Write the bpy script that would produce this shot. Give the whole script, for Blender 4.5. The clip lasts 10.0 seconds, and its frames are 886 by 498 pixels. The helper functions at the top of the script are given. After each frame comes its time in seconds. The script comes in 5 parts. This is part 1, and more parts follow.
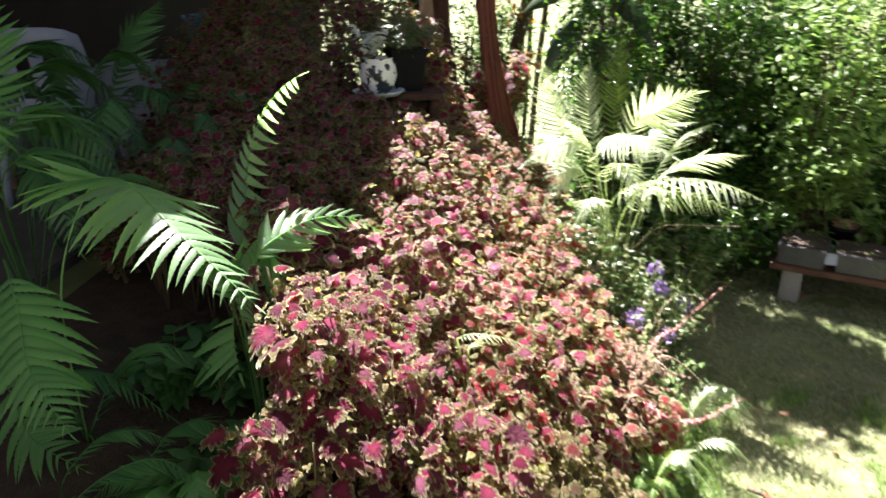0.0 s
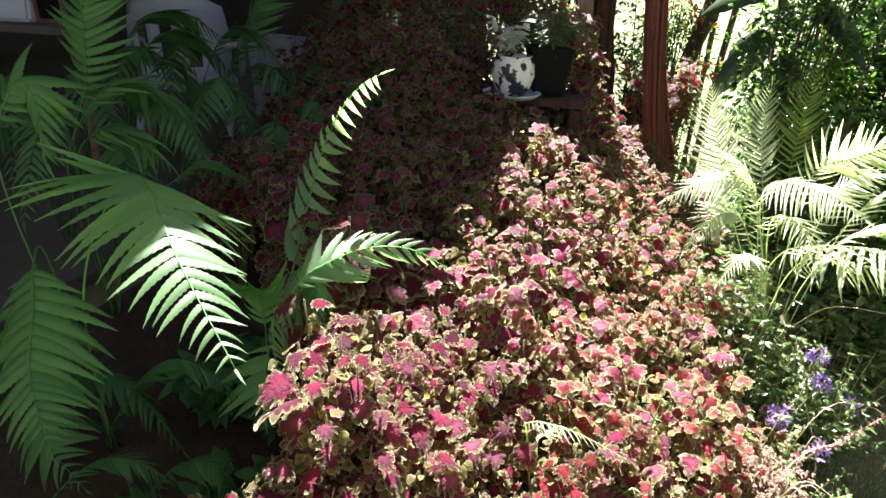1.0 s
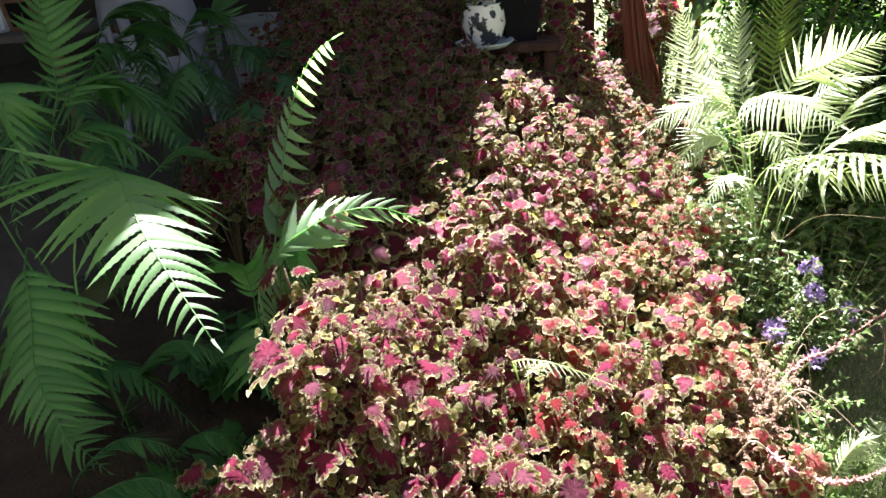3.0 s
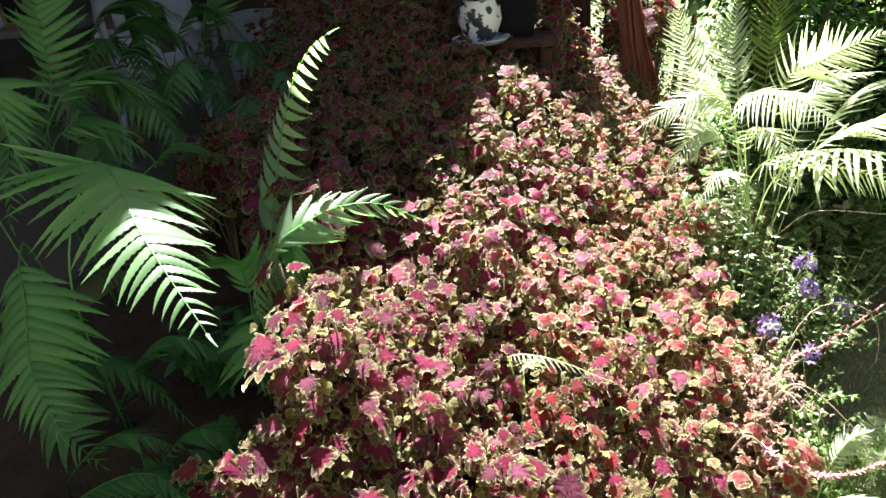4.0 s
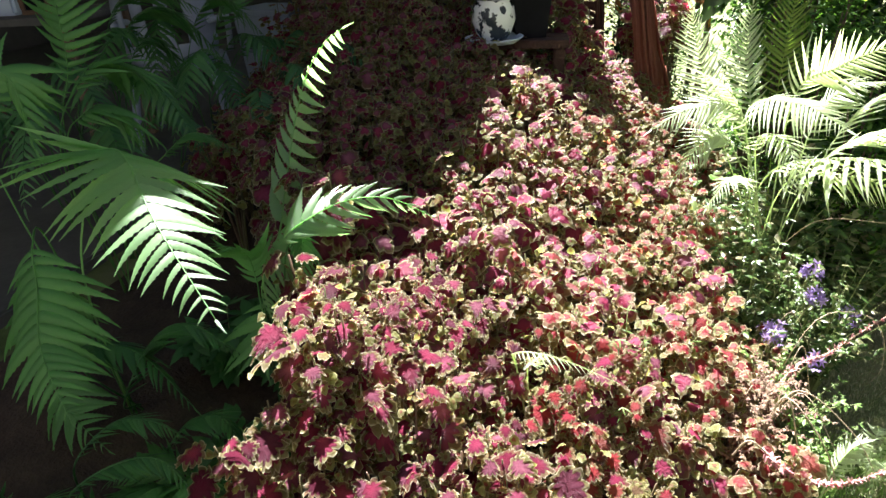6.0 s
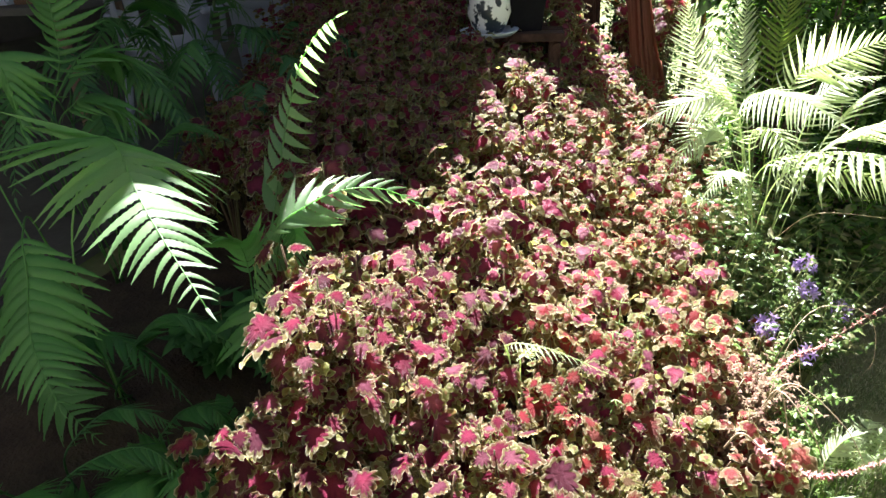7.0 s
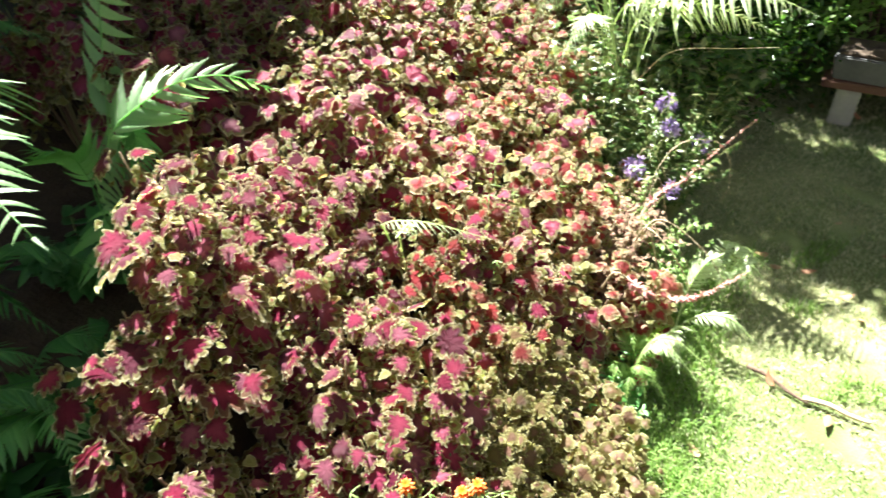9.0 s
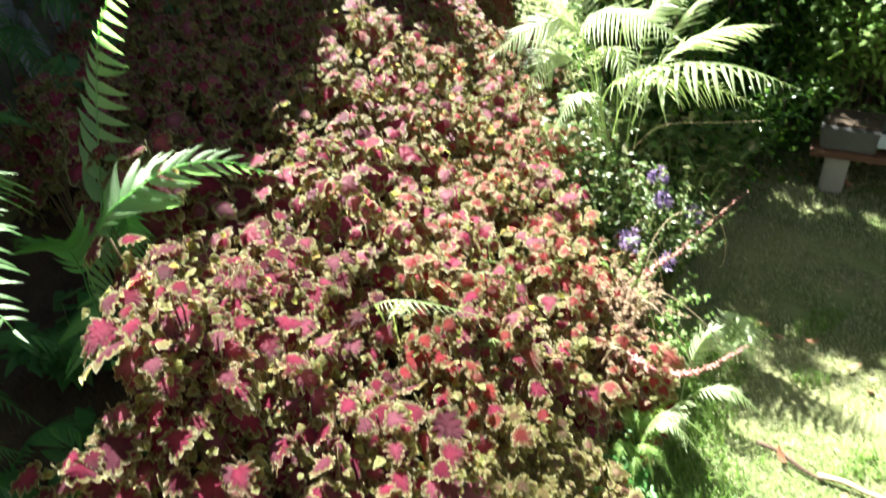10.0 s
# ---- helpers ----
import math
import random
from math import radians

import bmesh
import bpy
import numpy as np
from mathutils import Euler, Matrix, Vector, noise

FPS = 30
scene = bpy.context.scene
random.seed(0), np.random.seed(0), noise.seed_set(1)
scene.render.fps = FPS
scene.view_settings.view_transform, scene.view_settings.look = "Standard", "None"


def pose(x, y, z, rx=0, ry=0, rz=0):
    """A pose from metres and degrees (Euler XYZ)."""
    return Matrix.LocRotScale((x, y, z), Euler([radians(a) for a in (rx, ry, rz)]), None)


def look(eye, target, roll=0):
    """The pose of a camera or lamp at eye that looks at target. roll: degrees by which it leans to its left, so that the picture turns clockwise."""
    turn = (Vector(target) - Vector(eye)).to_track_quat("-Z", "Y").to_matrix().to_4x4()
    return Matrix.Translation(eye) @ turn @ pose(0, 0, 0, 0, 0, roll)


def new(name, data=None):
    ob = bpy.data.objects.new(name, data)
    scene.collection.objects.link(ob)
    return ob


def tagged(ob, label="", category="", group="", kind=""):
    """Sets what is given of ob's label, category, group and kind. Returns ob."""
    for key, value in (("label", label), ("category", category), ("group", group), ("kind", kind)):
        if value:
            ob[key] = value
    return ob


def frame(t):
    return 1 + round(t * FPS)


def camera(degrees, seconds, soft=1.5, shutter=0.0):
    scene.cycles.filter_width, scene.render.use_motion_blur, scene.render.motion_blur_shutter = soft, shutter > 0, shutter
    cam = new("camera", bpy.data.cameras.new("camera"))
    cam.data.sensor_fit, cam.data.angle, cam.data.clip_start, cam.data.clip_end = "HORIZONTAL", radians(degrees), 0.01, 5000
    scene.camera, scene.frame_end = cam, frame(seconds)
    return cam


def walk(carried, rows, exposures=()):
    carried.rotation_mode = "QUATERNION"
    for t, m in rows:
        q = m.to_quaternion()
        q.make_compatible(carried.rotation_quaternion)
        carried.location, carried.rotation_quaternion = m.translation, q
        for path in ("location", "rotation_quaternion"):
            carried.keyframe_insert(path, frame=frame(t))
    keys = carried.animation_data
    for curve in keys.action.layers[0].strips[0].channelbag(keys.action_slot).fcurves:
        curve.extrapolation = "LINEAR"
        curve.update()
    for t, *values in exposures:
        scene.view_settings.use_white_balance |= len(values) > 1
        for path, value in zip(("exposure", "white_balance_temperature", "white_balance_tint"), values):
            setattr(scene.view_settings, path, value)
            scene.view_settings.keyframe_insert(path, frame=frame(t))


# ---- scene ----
cam = camera(68.5, 10.0, 1.5, 0.35)
PATH = [
    (0, (0.065, 0.007, 1.643), (0.003, 1.855, 0.882), -0.5),
    (0.2, (0.084, 0.124, 1.623), (-0.103, 1.97, 0.874), 0.6),
    (0.5, (0.113, 0.309, 1.644), (-0.274, 2.118, 0.885), 2.2),
    (1, (0.182, 0.417, 1.633), (-0.322, 2.183, 0.84), 2.7),
    (1.5, (0.242, 0.44, 1.639), (-0.313, 2.168, 0.799), -2.0),
    (2, (0.271, 0.426, 1.645), (-0.282, 2.139, 0.772), -3.9),
    (2.5, (0.283, 0.413, 1.635), (-0.266, 2.119, 0.747), -4.7),
    (4, (0.294, 0.406, 1.624), (-0.24, 2.107, 0.717), -4.8),
    (4.5, (0.292, 0.404, 1.624), (-0.238, 2.108, 0.722), -4.7),
    (5, (0.296, 0.395, 1.626), (-0.247, 2.094, 0.722), -4.2),
    (5.5, (0.293, 0.393, 1.625), (-0.263, 2.09, 0.724), -3.6),
    (7, (0.298, 0.392, 1.608), (-0.239, 2.086, 0.69), -2.9),
    (7.5, (0.305, 0.391, 1.607), (-0.218, 2.09, 0.691), -2.7),
    (8, (0.324, 0.386, 1.602), (-0.149, 2.098, 0.682), -2.8),
    (8.5, (0.348, 0.391, 1.596), (-0.056, 2.101, 0.64), -4.1),
    (8.7, (0.349, 0.401, 1.584), (-0.026, 2.033, 0.49), -6.4),
    (9, (0.348, 0.446, 1.597), (0.135, 1.98, 0.332), -5.4),
    (9.5, (0.338, 0.458, 1.604), (0.222, 1.986, 0.319), -4.4),
    (10, (0.361, 0.47, 1.6), (0.152, 2.134, 0.511), -6.2),
]
walk(cam, [(t, look(eye, target, roll)) for t, eye, target, roll in PATH], [(0.0, 2.95, 6350, 21), (2.0, 2.98, 6200, 20), (5.0, 2.98, 6250, 16), (8.4, 2.98, 6400, 11), (8.8, 3.22, 6600, 6), (9.2, 3.14, 6550, 3), (10.0, 2.94, 6600, 1)])

# ---- light ----
world = bpy.data.worlds.new("sky")
scene.world = world
world.use_nodes = True
SUN_EL, SUN_AZ = radians(55.0), math.atan2(-0.45, 0.89)
wt = world.node_tree
sky = wt.nodes.new("ShaderNodeTexSky")
sky.sky_type, sky.sun_disc = "NISHITA", False
sky.sun_elevation, sky.sun_rotation = SUN_EL, SUN_AZ
wt.links.new(sky.outputs["Color"], wt.nodes["Background"].inputs["Color"])
wt.nodes["Background"].inputs["Strength"].default_value = 0.0125
SUN_WAY = Vector((math.sin(SUN_AZ) * math.cos(SUN_EL), math.cos(SUN_AZ) * math.cos(SUN_EL), math.sin(SUN_EL)))
sun_lamp = bpy.data.lights.new("sun", "SUN")
sun_lamp.energy, sun_lamp.angle, sun_lamp.color = 5.0, radians(0.55), (1.0, 0.965, 0.91)
sun = new("sun", sun_lamp)
sun.matrix_world = look(SUN_WAY * 30, (0, 0, 0))

rnd = random.Random(7)
V = Vector


# ---- materials ----
class Mat:
    """A node material with short ways to add nodes."""

    def __init__(self, name):
        self.m = bpy.data.materials.new(name)
        self.m.use_nodes = True
        self.t = self.m.node_tree
        self.b = self.t.nodes["Principled BSDF"]
        self.out = self.t.nodes["Material Output"]

    def n(self, kind):
        return self.t.nodes.new(kind)

    def link(self, a, b):
        self.t.links.new(a, b)

    def noise(self, scale, detail=4.0, rough=0.6, coords="Object"):
        tc = self.n("ShaderNodeTexCoord")
        tex = self.n("ShaderNodeTexNoise")
        tex.inputs["Scale"].default_value = scale
        tex.inputs["Detail"].default_value = detail
        tex.inputs["Roughness"].default_value = rough
        self.link(tc.outputs[coords], tex.inputs["Vector"])
        return tex.outputs["Fac"]

    def ramp(self, fac, stops, mode="LINEAR"):
        r = self.n("ShaderNodeValToRGB")
        r.color_ramp.interpolation = mode
        el = r.color_ramp.elements
        while len(el) < len(stops):
            el.new(0.5)
        for e, (p, c) in zip(el, stops):
            e.position, e.color = p, (*c, 1)
        self.link(fac, r.inputs["Fac"])
        return r.outputs["Color"]

    def math(self, op, a, b=0.0):
        m = self.n("ShaderNodeMath")
        m.operation = op
        for k, v in enumerate((a, b)):
            if isinstance(v, (int, float)):
                m.inputs[k].default_value = v
            else:
                self.link(v, m.inputs[k])
        return m.outputs[0]

    def mix(self, fac, a, b, blend="MIX"):
        m = self.n("ShaderNodeMix")
        m.data_type, m.blend_type = "RGBA", blend
        for sock, v in ((m.inputs["Factor"], fac), (m.inputs[6], a), (m.inputs[7], b)):
            if isinstance(v, (int, float)):
                sock.default_value = v
            elif isinstance(v, tuple):
                sock.default_value = (*v, 1)
            else:
                self.link(v, sock)
        return m.outputs[2]

    def chance(self):
        """A random number for each object and each loose piece."""
        a = self.n("ShaderNodeObjectInfo").outputs["Random"]
        b = self.n("ShaderNodeNewGeometry").outputs["Random Per Island"]
        return self.math("FRACT", self.math("ADD", a, b))

    def rim(self, name="rim"):
        a = self.n("ShaderNodeAttribute")
        a.attribute_name = name
        return a.outputs["Fac"]

    def bump(self, fac, strength, distance=0.01):
        b = self.n("ShaderNodeBump")
        b.inputs["Strength"].default_value = strength
        b.inputs["Distance"].default_value = distance
        self.link(fac, b.inputs["Height"])
        self.link(b.outputs["Normal"], self.b.inputs["Normal"])

    def base(self, colour):
        if isinstance(colour, tuple):
            self.b.inputs["Base Color"].default_value = (*colour, 1)
        else:
            self.link(colour, self.b.inputs["Base Color"])

    def surf(self, rough, metal=0.0, spec=0.5):
        self.b.inputs["Roughness"].default_value = rough
        self.b.inputs["Metallic"].default_value = metal
        self.b.inputs["Specular IOR Level"].default_value = spec

    def leafy(self, colour, share, gain=1.0):
        """Lets light through a thin leaf."""
        tr = self.n("ShaderNodeBsdfTranslucent")
        if gain != 1.0:
            colour = self.mix(1.0, colour, (gain, gain, gain * 0.7), "MULTIPLY")
        self.link(colour, tr.inputs["Color"])
        ms = self.n("ShaderNodeMixShader")
        ms.inputs[0].default_value = share
        self.link(self.b.outputs[0], ms.inputs[1])
        self.link(tr.outputs[0], ms.inputs[2])
        self.link(ms.outputs[0], self.out.inputs["Surface"])


def coleus_mat(name, heart, band, lip, heart_at, lip_at=0.87, rough=0.4):
    """A coleus leaf: a red heart, a dull olive band and a bright, thin, frilled lip."""
    k = Mat(name)
    ch = k.chance()
    ch2 = k.math("FRACT", k.math("MULTIPLY", ch, 7.3))
    veins = k.noise(60, 5)
    fine = k.noise(9, 3)
    f = k.math("ADD", k.rim(), k.math("MULTIPLY", k.math("SUBTRACT", fine, 0.5), 0.10))
    g = k.math("ADD", f, k.math("MULTIPLY", k.math("SUBTRACT", ch2, 0.5), 0.18))
    reds = k.ramp(ch, [(0.0, heart[0]), (0.3, heart[1]), (0.55, heart[2]), (0.8, heart[3]), (1.0, heart[0])])
    inner = k.ramp(g, [(0.0, (0, 0, 0)), (0.25, (0, 0, 0)), (heart_at, (0.55, 0.55, 0.55))])
    col = k.mix(inner, reds, heart[2])
    bands = k.ramp(ch2, [(0.0, band[0]), (0.5, band[1]), (1.0, band[2])])
    edge = k.ramp(g, [(0.0, (0, 0, 0)), (heart_at, (0, 0, 0)), (heart_at + 0.05, (1, 1, 1))])
    col = k.mix(edge, col, bands)
    outer = k.ramp(f, [(0.0, (0, 0, 0)), (lip_at, (0, 0, 0)), (lip_at + 0.07, (1, 1, 1))])
    col = k.mix(outer, col, lip)
    col = k.mix(k.math("MULTIPLY", veins, 0.32), col, (0.05, 0.018, 0.012))
    k.base(col)
    k.surf(rough, 0, 0.3)
    k.bump(k.math("ADD", k.math("MULTIPLY", veins, 0.4), fine), 0.55, 0.05)
    k.leafy(col, 0.56, 1.4)
    return k.m


M_COLEUS = coleus_mat("coleus_crimson", ((0.38, 0.050, 0.125), (0.31, 0.028, 0.082), (0.095, 0.010, 0.034), (0.43, 0.15, 0.23)), ((0.18, 0.15, 0.065), (0.28, 0.25, 0.12), (0.20, 0.09, 0.065)), (0.62, 0.59, 0.42), 0.70, 0.915)
M_COLEUS_TAN = coleus_mat("coleus_rust", ((0.42, 0.05, 0.075), (0.36, 0.045, 0.05), (0.18, 0.026, 0.03), (0.40, 0.12, 0.10)), ((0.20, 0.16, 0.07), (0.30, 0.24, 0.12), (0.22, 0.11, 0.065)), (0.58, 0.54, 0.36), 0.60, 0.89)
M_COLEUS_PALE = coleus_mat("coleus_faded", ((0.26, 0.14, 0.11), (0.22, 0.18, 0.08), (0.15, 0.08, 0.055), (0.30, 0.21, 0.16)), ((0.18, 0.18, 0.065), (0.26, 0.24, 0.10), (0.15, 0.13, 0.05)), (0.50, 0.49, 0.26), 0.50, 0.87)
M_COLEUS_GREEN = coleus_mat("coleus_olive", ((0.18, 0.14, 0.05), (0.26, 0.07, 0.06), (0.12, 0.08, 0.03), (0.20, 0.22, 0.06)), ((0.17, 0.20, 0.06), (0.26, 0.28, 0.10), (0.18, 0.13, 0.06)), (0.58, 0.58, 0.36), 0.36, 0.91)


def green_leaf(name, stops, share=0.35, rough=0.4, gain=1.4, grain=60, spec=0.5):
    k = Mat(name)
    ch = k.chance()
    col = k.ramp(ch, stops)
    g = k.noise(grain, 4)
    col = k.mix(k.math("MULTIPLY", g, 0.35), col, tuple(c * 0.45 for c in stops[0][1]))
    k.base(col)
    k.surf(rough, 0, spec)
    k.bump(g, 0.25, 0.004)
    k.leafy(col, share, gain)
    return k.m


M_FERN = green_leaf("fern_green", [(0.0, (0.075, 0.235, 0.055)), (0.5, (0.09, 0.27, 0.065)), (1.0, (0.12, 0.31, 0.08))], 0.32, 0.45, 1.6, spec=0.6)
# Darkened copy of the fern green, with shade put into the colour.
M_FERN_SHADED = green_leaf("fern_shaded_green", [(0.0, (0.04, 0.14, 0.04)), (0.5, (0.06, 0.19, 0.055)), (1.0, (0.09, 0.24, 0.07))], 0.3, 0.42)
# Whitened copy of the fern green that paints in full sun glare.
M_FERN_SUN_PALE = green_leaf("fern_sun_pale", [(0.0, (0.38, 0.47, 0.28)), (0.5, (0.43, 0.52, 0.33)), (1.0, (0.48, 0.57, 0.38))], 0.45, 0.42, 1.9, spec=1.0)
# Lighter copy of the fern green, sunlight put into the colour.
M_FERN_SUNLIT = green_leaf("fern_sunlit_green", [(0.0, (0.16, 0.32, 0.13)), (1.0, (0.22, 0.40, 0.18))], 0.52, 0.38, 2.5, spec=1.0)
M_FERN_LIME = green_leaf("fern_lime", [(0.0, (0.16, 0.27, 0.035)), (1.0, (0.24, 0.34, 0.06))], 0.5, 0.45)
M_STALK = green_leaf("stalk_green", [(0.0, (0.20, 0.27, 0.09)), (1.0, (0.28, 0.32, 0.13))], 0.1, 0.5)
M_STEM = green_leaf("coleus_stem", [(0.0, (0.16, 0.10, 0.07)), (1.0, (0.14, 0.15, 0.06))], 0.05, 0.55)
M_SHRUB = green_leaf("shrub_leaf", [(0.0, (0.03, 0.07, 0.016)), (0.45, (0.05, 0.125, 0.024)), (0.8, (0.10, 0.23, 0.032)), (1.0, (0.20, 0.36, 0.05))], 0.42, 0.25)
M_SMALL = green_leaf("small_leaf", [(0.0, (0.05, 0.10, 0.02)), (0.5, (0.08, 0.15, 0.035)), (0.8, (0.16, 0.20, 0.07)), (1.0, (0.30, 0.27, 0.16))], 0.35, 0.35)
M_DARKLEAF = green_leaf("dark_broad_leaf", [(0.0, (0.03, 0.06, 0.025)), (1.0, (0.05, 0.085, 0.03))], 0.2, 0.3, grain=14)
M_GRASS = green_leaf("grass_blade", [(0.0, (0.14, 0.22, 0.085)), (0.35, (0.29, 0.34, 0.19)), (0.7, (0.48, 0.47, 0.33)), (1.0, (0.66, 0.61, 0.49))], 0.3, 0.55)
M_LUSH = green_leaf("lush_grass", [(0.0, (0.11, 0.23, 0.04)), (1.0, (0.28, 0.40, 0.13))], 0.4, 0.5)
M_PURPLE = green_leaf("purple_petal", [(0.0, (0.33, 0.22, 0.62)), (1.0, (0.48, 0.38, 0.76))], 0.4, 0.5, 1.1)
M_SPIKE = green_leaf("pink_bract", [(0.0, (0.48, 0.17, 0.20)), (0.6, (0.58, 0.27, 0.28)), (1.0, (0.58, 0.40, 0.34))], 0.3, 0.6, 1.1)
M_PLUME = green_leaf("spent_plume", [(0.0, (0.20, 0.10, 0.08)), (0.5, (0.26, 0.17, 0.11)), (1.0, (0.32, 0.25, 0.15))], 0.3, 0.7, 1.0)
M_ORANGE = green_leaf("marigold_petal", [(0.0, (0.62, 0.12, 0.004)), (1.0, (0.70, 0.20, 0.006))], 0.3, 0.5, 1.1)
M_RUSTY = green_leaf("rust_leaf", [(0.0, (0.40, 0.14, 0.03)), (1.0, (0.55, 0.26, 0.06))], 0.4, 0.45, 1.2)
M_SHRED = green_leaf("red_bark_shred", [(0.0, (0.30, 0.09, 0.06)), (1.0, (0.50, 0.22, 0.16))], 0.45, 0.8, 1.3)
M_WHITELEAF = green_leaf("white_leaf", [(0.0, (0.62, 0.68, 0.60)), (1.0, (0.74, 0.78, 0.70))], 0.25, 0.45, 1.0)
M_DRY = green_leaf("dry_leaf", [(0.0, (0.20, 0.09, 0.045)), (0.5, (0.33, 0.17, 0.09)), (1.0, (0.52, 0.38, 0.25))], 0.12, 0.6, 1.0)


def solid(name, a, b, scale, rough, bump=0.3, dist=0.01, metal=0.0, fine=None):
    k = Mat(name)
    n1, n2 = k.noise(scale, 6), k.noise(fine or scale * 9, 3)
    f = k.math("ADD", k.math("MULTIPLY", n1, 0.7), k.math("MULTIPLY", n2, 0.3))
    k.base(k.ramp(f, [(0.3, a), (0.7, b)]))
    k.surf(rough, metal)
    k.bump(f, bump, dist)
    return k.m


M_SOIL = solid("garden_soil", (0.025, 0.017, 0.012), (0.075, 0.05, 0.033), 9, 0.95, 0.9, 0.03)
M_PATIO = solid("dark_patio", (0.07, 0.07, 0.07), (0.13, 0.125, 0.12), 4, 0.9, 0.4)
M_CONCRETE = solid("weathered_concrete", (0.15, 0.15, 0.15), (0.27, 0.26, 0.25), 5, 0.9, 0.4)
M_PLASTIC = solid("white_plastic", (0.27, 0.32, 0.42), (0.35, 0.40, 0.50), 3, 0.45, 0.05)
M_TUB = solid("pale_blue_plastic", (0.50, 0.62, 0.80), (0.62, 0.72, 0.86), 4, 0.4, 0.05)
M_BLUE = solid("blue_plastic", (0.02, 0.10, 0.17), (0.03, 0.14, 0.22), 5, 0.4, 0.05)
M_BLACK = solid("black_plastic", (0.006, 0.006, 0.008), (0.013, 0.013, 0.017), 6, 0.5, 0.1)
M_BLACK.node_tree.nodes["Principled BSDF"].inputs["Specular IOR Level"].default_value = 0.05
k = Mat("white_glaze")
k.base(k.mix(k.ramp(k.noise(17, 3), [(0.50, (1, 1, 1)), (0.54, (0, 0, 0))]), (0.03, 0.04, 0.05), (0.80, 0.83, 0.84)))
k.surf(0.2)
M_GLAZE = k.m
M_WOOD = solid("grey_timber", (0.14, 0.09, 0.06), (0.28, 0.20, 0.14), 11, 0.85, 0.5)
M_REDWOOD = solid("red_brown_timber", (0.06, 0.025, 0.018), (0.13, 0.06, 0.04), 11, 0.8, 0.5)
M_BARK = solid("dark_bark", (0.035, 0.018, 0.013), (0.11, 0.055, 0.04), 16, 0.95, 1.0, 0.03)
M_FIBRE = solid("red_fibre_bark", (0.09, 0.026, 0.018), (0.40, 0.15, 0.11), 30, 0.9, 1.0, 0.02)
M_BRANCH = solid("brown_branch", (0.05, 0.032, 0.022), (0.13, 0.085, 0.06), 20, 0.9, 0.8, 0.02)
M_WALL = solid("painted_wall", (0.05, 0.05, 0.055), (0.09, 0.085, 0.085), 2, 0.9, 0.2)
M_ROOF = solid("roof_sheet", (0.2, 0.2, 0.21), (0.3, 0.3, 0.31), 3, 0.6, 0.2)
M_TRAY = solid("dark_grey_plastic", (0.05, 0.05, 0.055), (0.10, 0.10, 0.11), 7, 0.6, 0.15)
M_FRAME = solid("brown_frame", (0.10, 0.055, 0.03), (0.20, 0.12, 0.07), 20, 0.6, 0.3)
M_STUB = solid("pale_cut_wood", (0.30, 0.28, 0.14), (0.46, 0.42, 0.24), 14, 0.8, 0.4, 0.004)
M_STRAW = solid("pale_dry_stem", (0.36, 0.28, 0.18), (0.55, 0.45, 0.32), 40, 0.8, 0.3, 0.003)

k = Mat("lawn")
big, mid, small = k.noise(1.1, 4), k.noise(9, 5), k.noise(160, 4)
gcol = k.mix(k.ramp(mid, [(0.35, (0, 0, 0)), (0.65, (1, 1, 1))]), (0.08, 0.13, 0.04), (0.15, 0.20, 0.075))
gcol = k.mix(k.ramp(big, [(0.42, (0, 0, 0)), (0.6, (0.8, 0.8, 0.8))]), gcol, (0.29, 0.28, 0.16))
gcol = k.mix(k.math("MULTIPLY", small, 0.5), gcol, (0.09, 0.10, 0.04))
k.base(gcol)
k.surf(0.95, 0, 0.2)
k.bump(small, 0.6, 0.008)
M_LAWN = k.m


# ---- building blocks ----
def mesh(name, verts, faces, mat, rim=None, smooth=True):
    me = bpy.data.meshes.new(name)
    me.from_pydata([tuple(v) for v in verts], [], faces)
    for m in mat if isinstance(mat, (list, tuple)) else (mat,):
        me.materials.append(m)
    if rim is not None:
        me.attributes.new("rim", "FLOAT", "POINT").data.foreach_set("value", np.asarray(rim, np.float32))
    me.polygons.foreach_set("use_smooth", [smooth] * len(me.polygons))
    me.update()
    return me


def part(name, data, parent=None, label="", m=None, kind=""):
    ob = new(name, data)
    ob.parent = parent
    if m is not None:
        ob.matrix_basis = m
    return tagged(ob, label, kind=kind)


def thing(name, place, label, category, group="", kind=""):
    ob = new(name)
    ob.empty_display_size = 0.1
    ob.matrix_basis = place if isinstance(place, Matrix) else Matrix.Translation(place)
    return tagged(ob, label, category, group, kind)


class Heap:
    """Gathers many pieces into one mesh."""

    def __init__(self):
        self.v, self.f, self.r, self.n = [], [], [], 0

    def add(self, verts, faces, rim=None):
        verts = np.asarray(verts, float)
        self.v.append(verts)
        self.f += [tuple(i + self.n for i in f) for f in faces]
        self.r.append(np.zeros(len(verts)) if rim is None else np.asarray(rim))
        self.n += len(verts)

    def put(self, unit, m):
        """Adds a unit shape (verts, faces, rim) moved by the 4x4 matrix m."""
        a = np.array(m)
        self.add(unit[0] @ a[:3, :3].T + a[:3, 3], unit[1], unit[2])

    def mesh(self, name, mat, smooth=True):
        return mesh(name, np.concatenate(self.v), self.f, mat, np.concatenate(self.r), smooth)


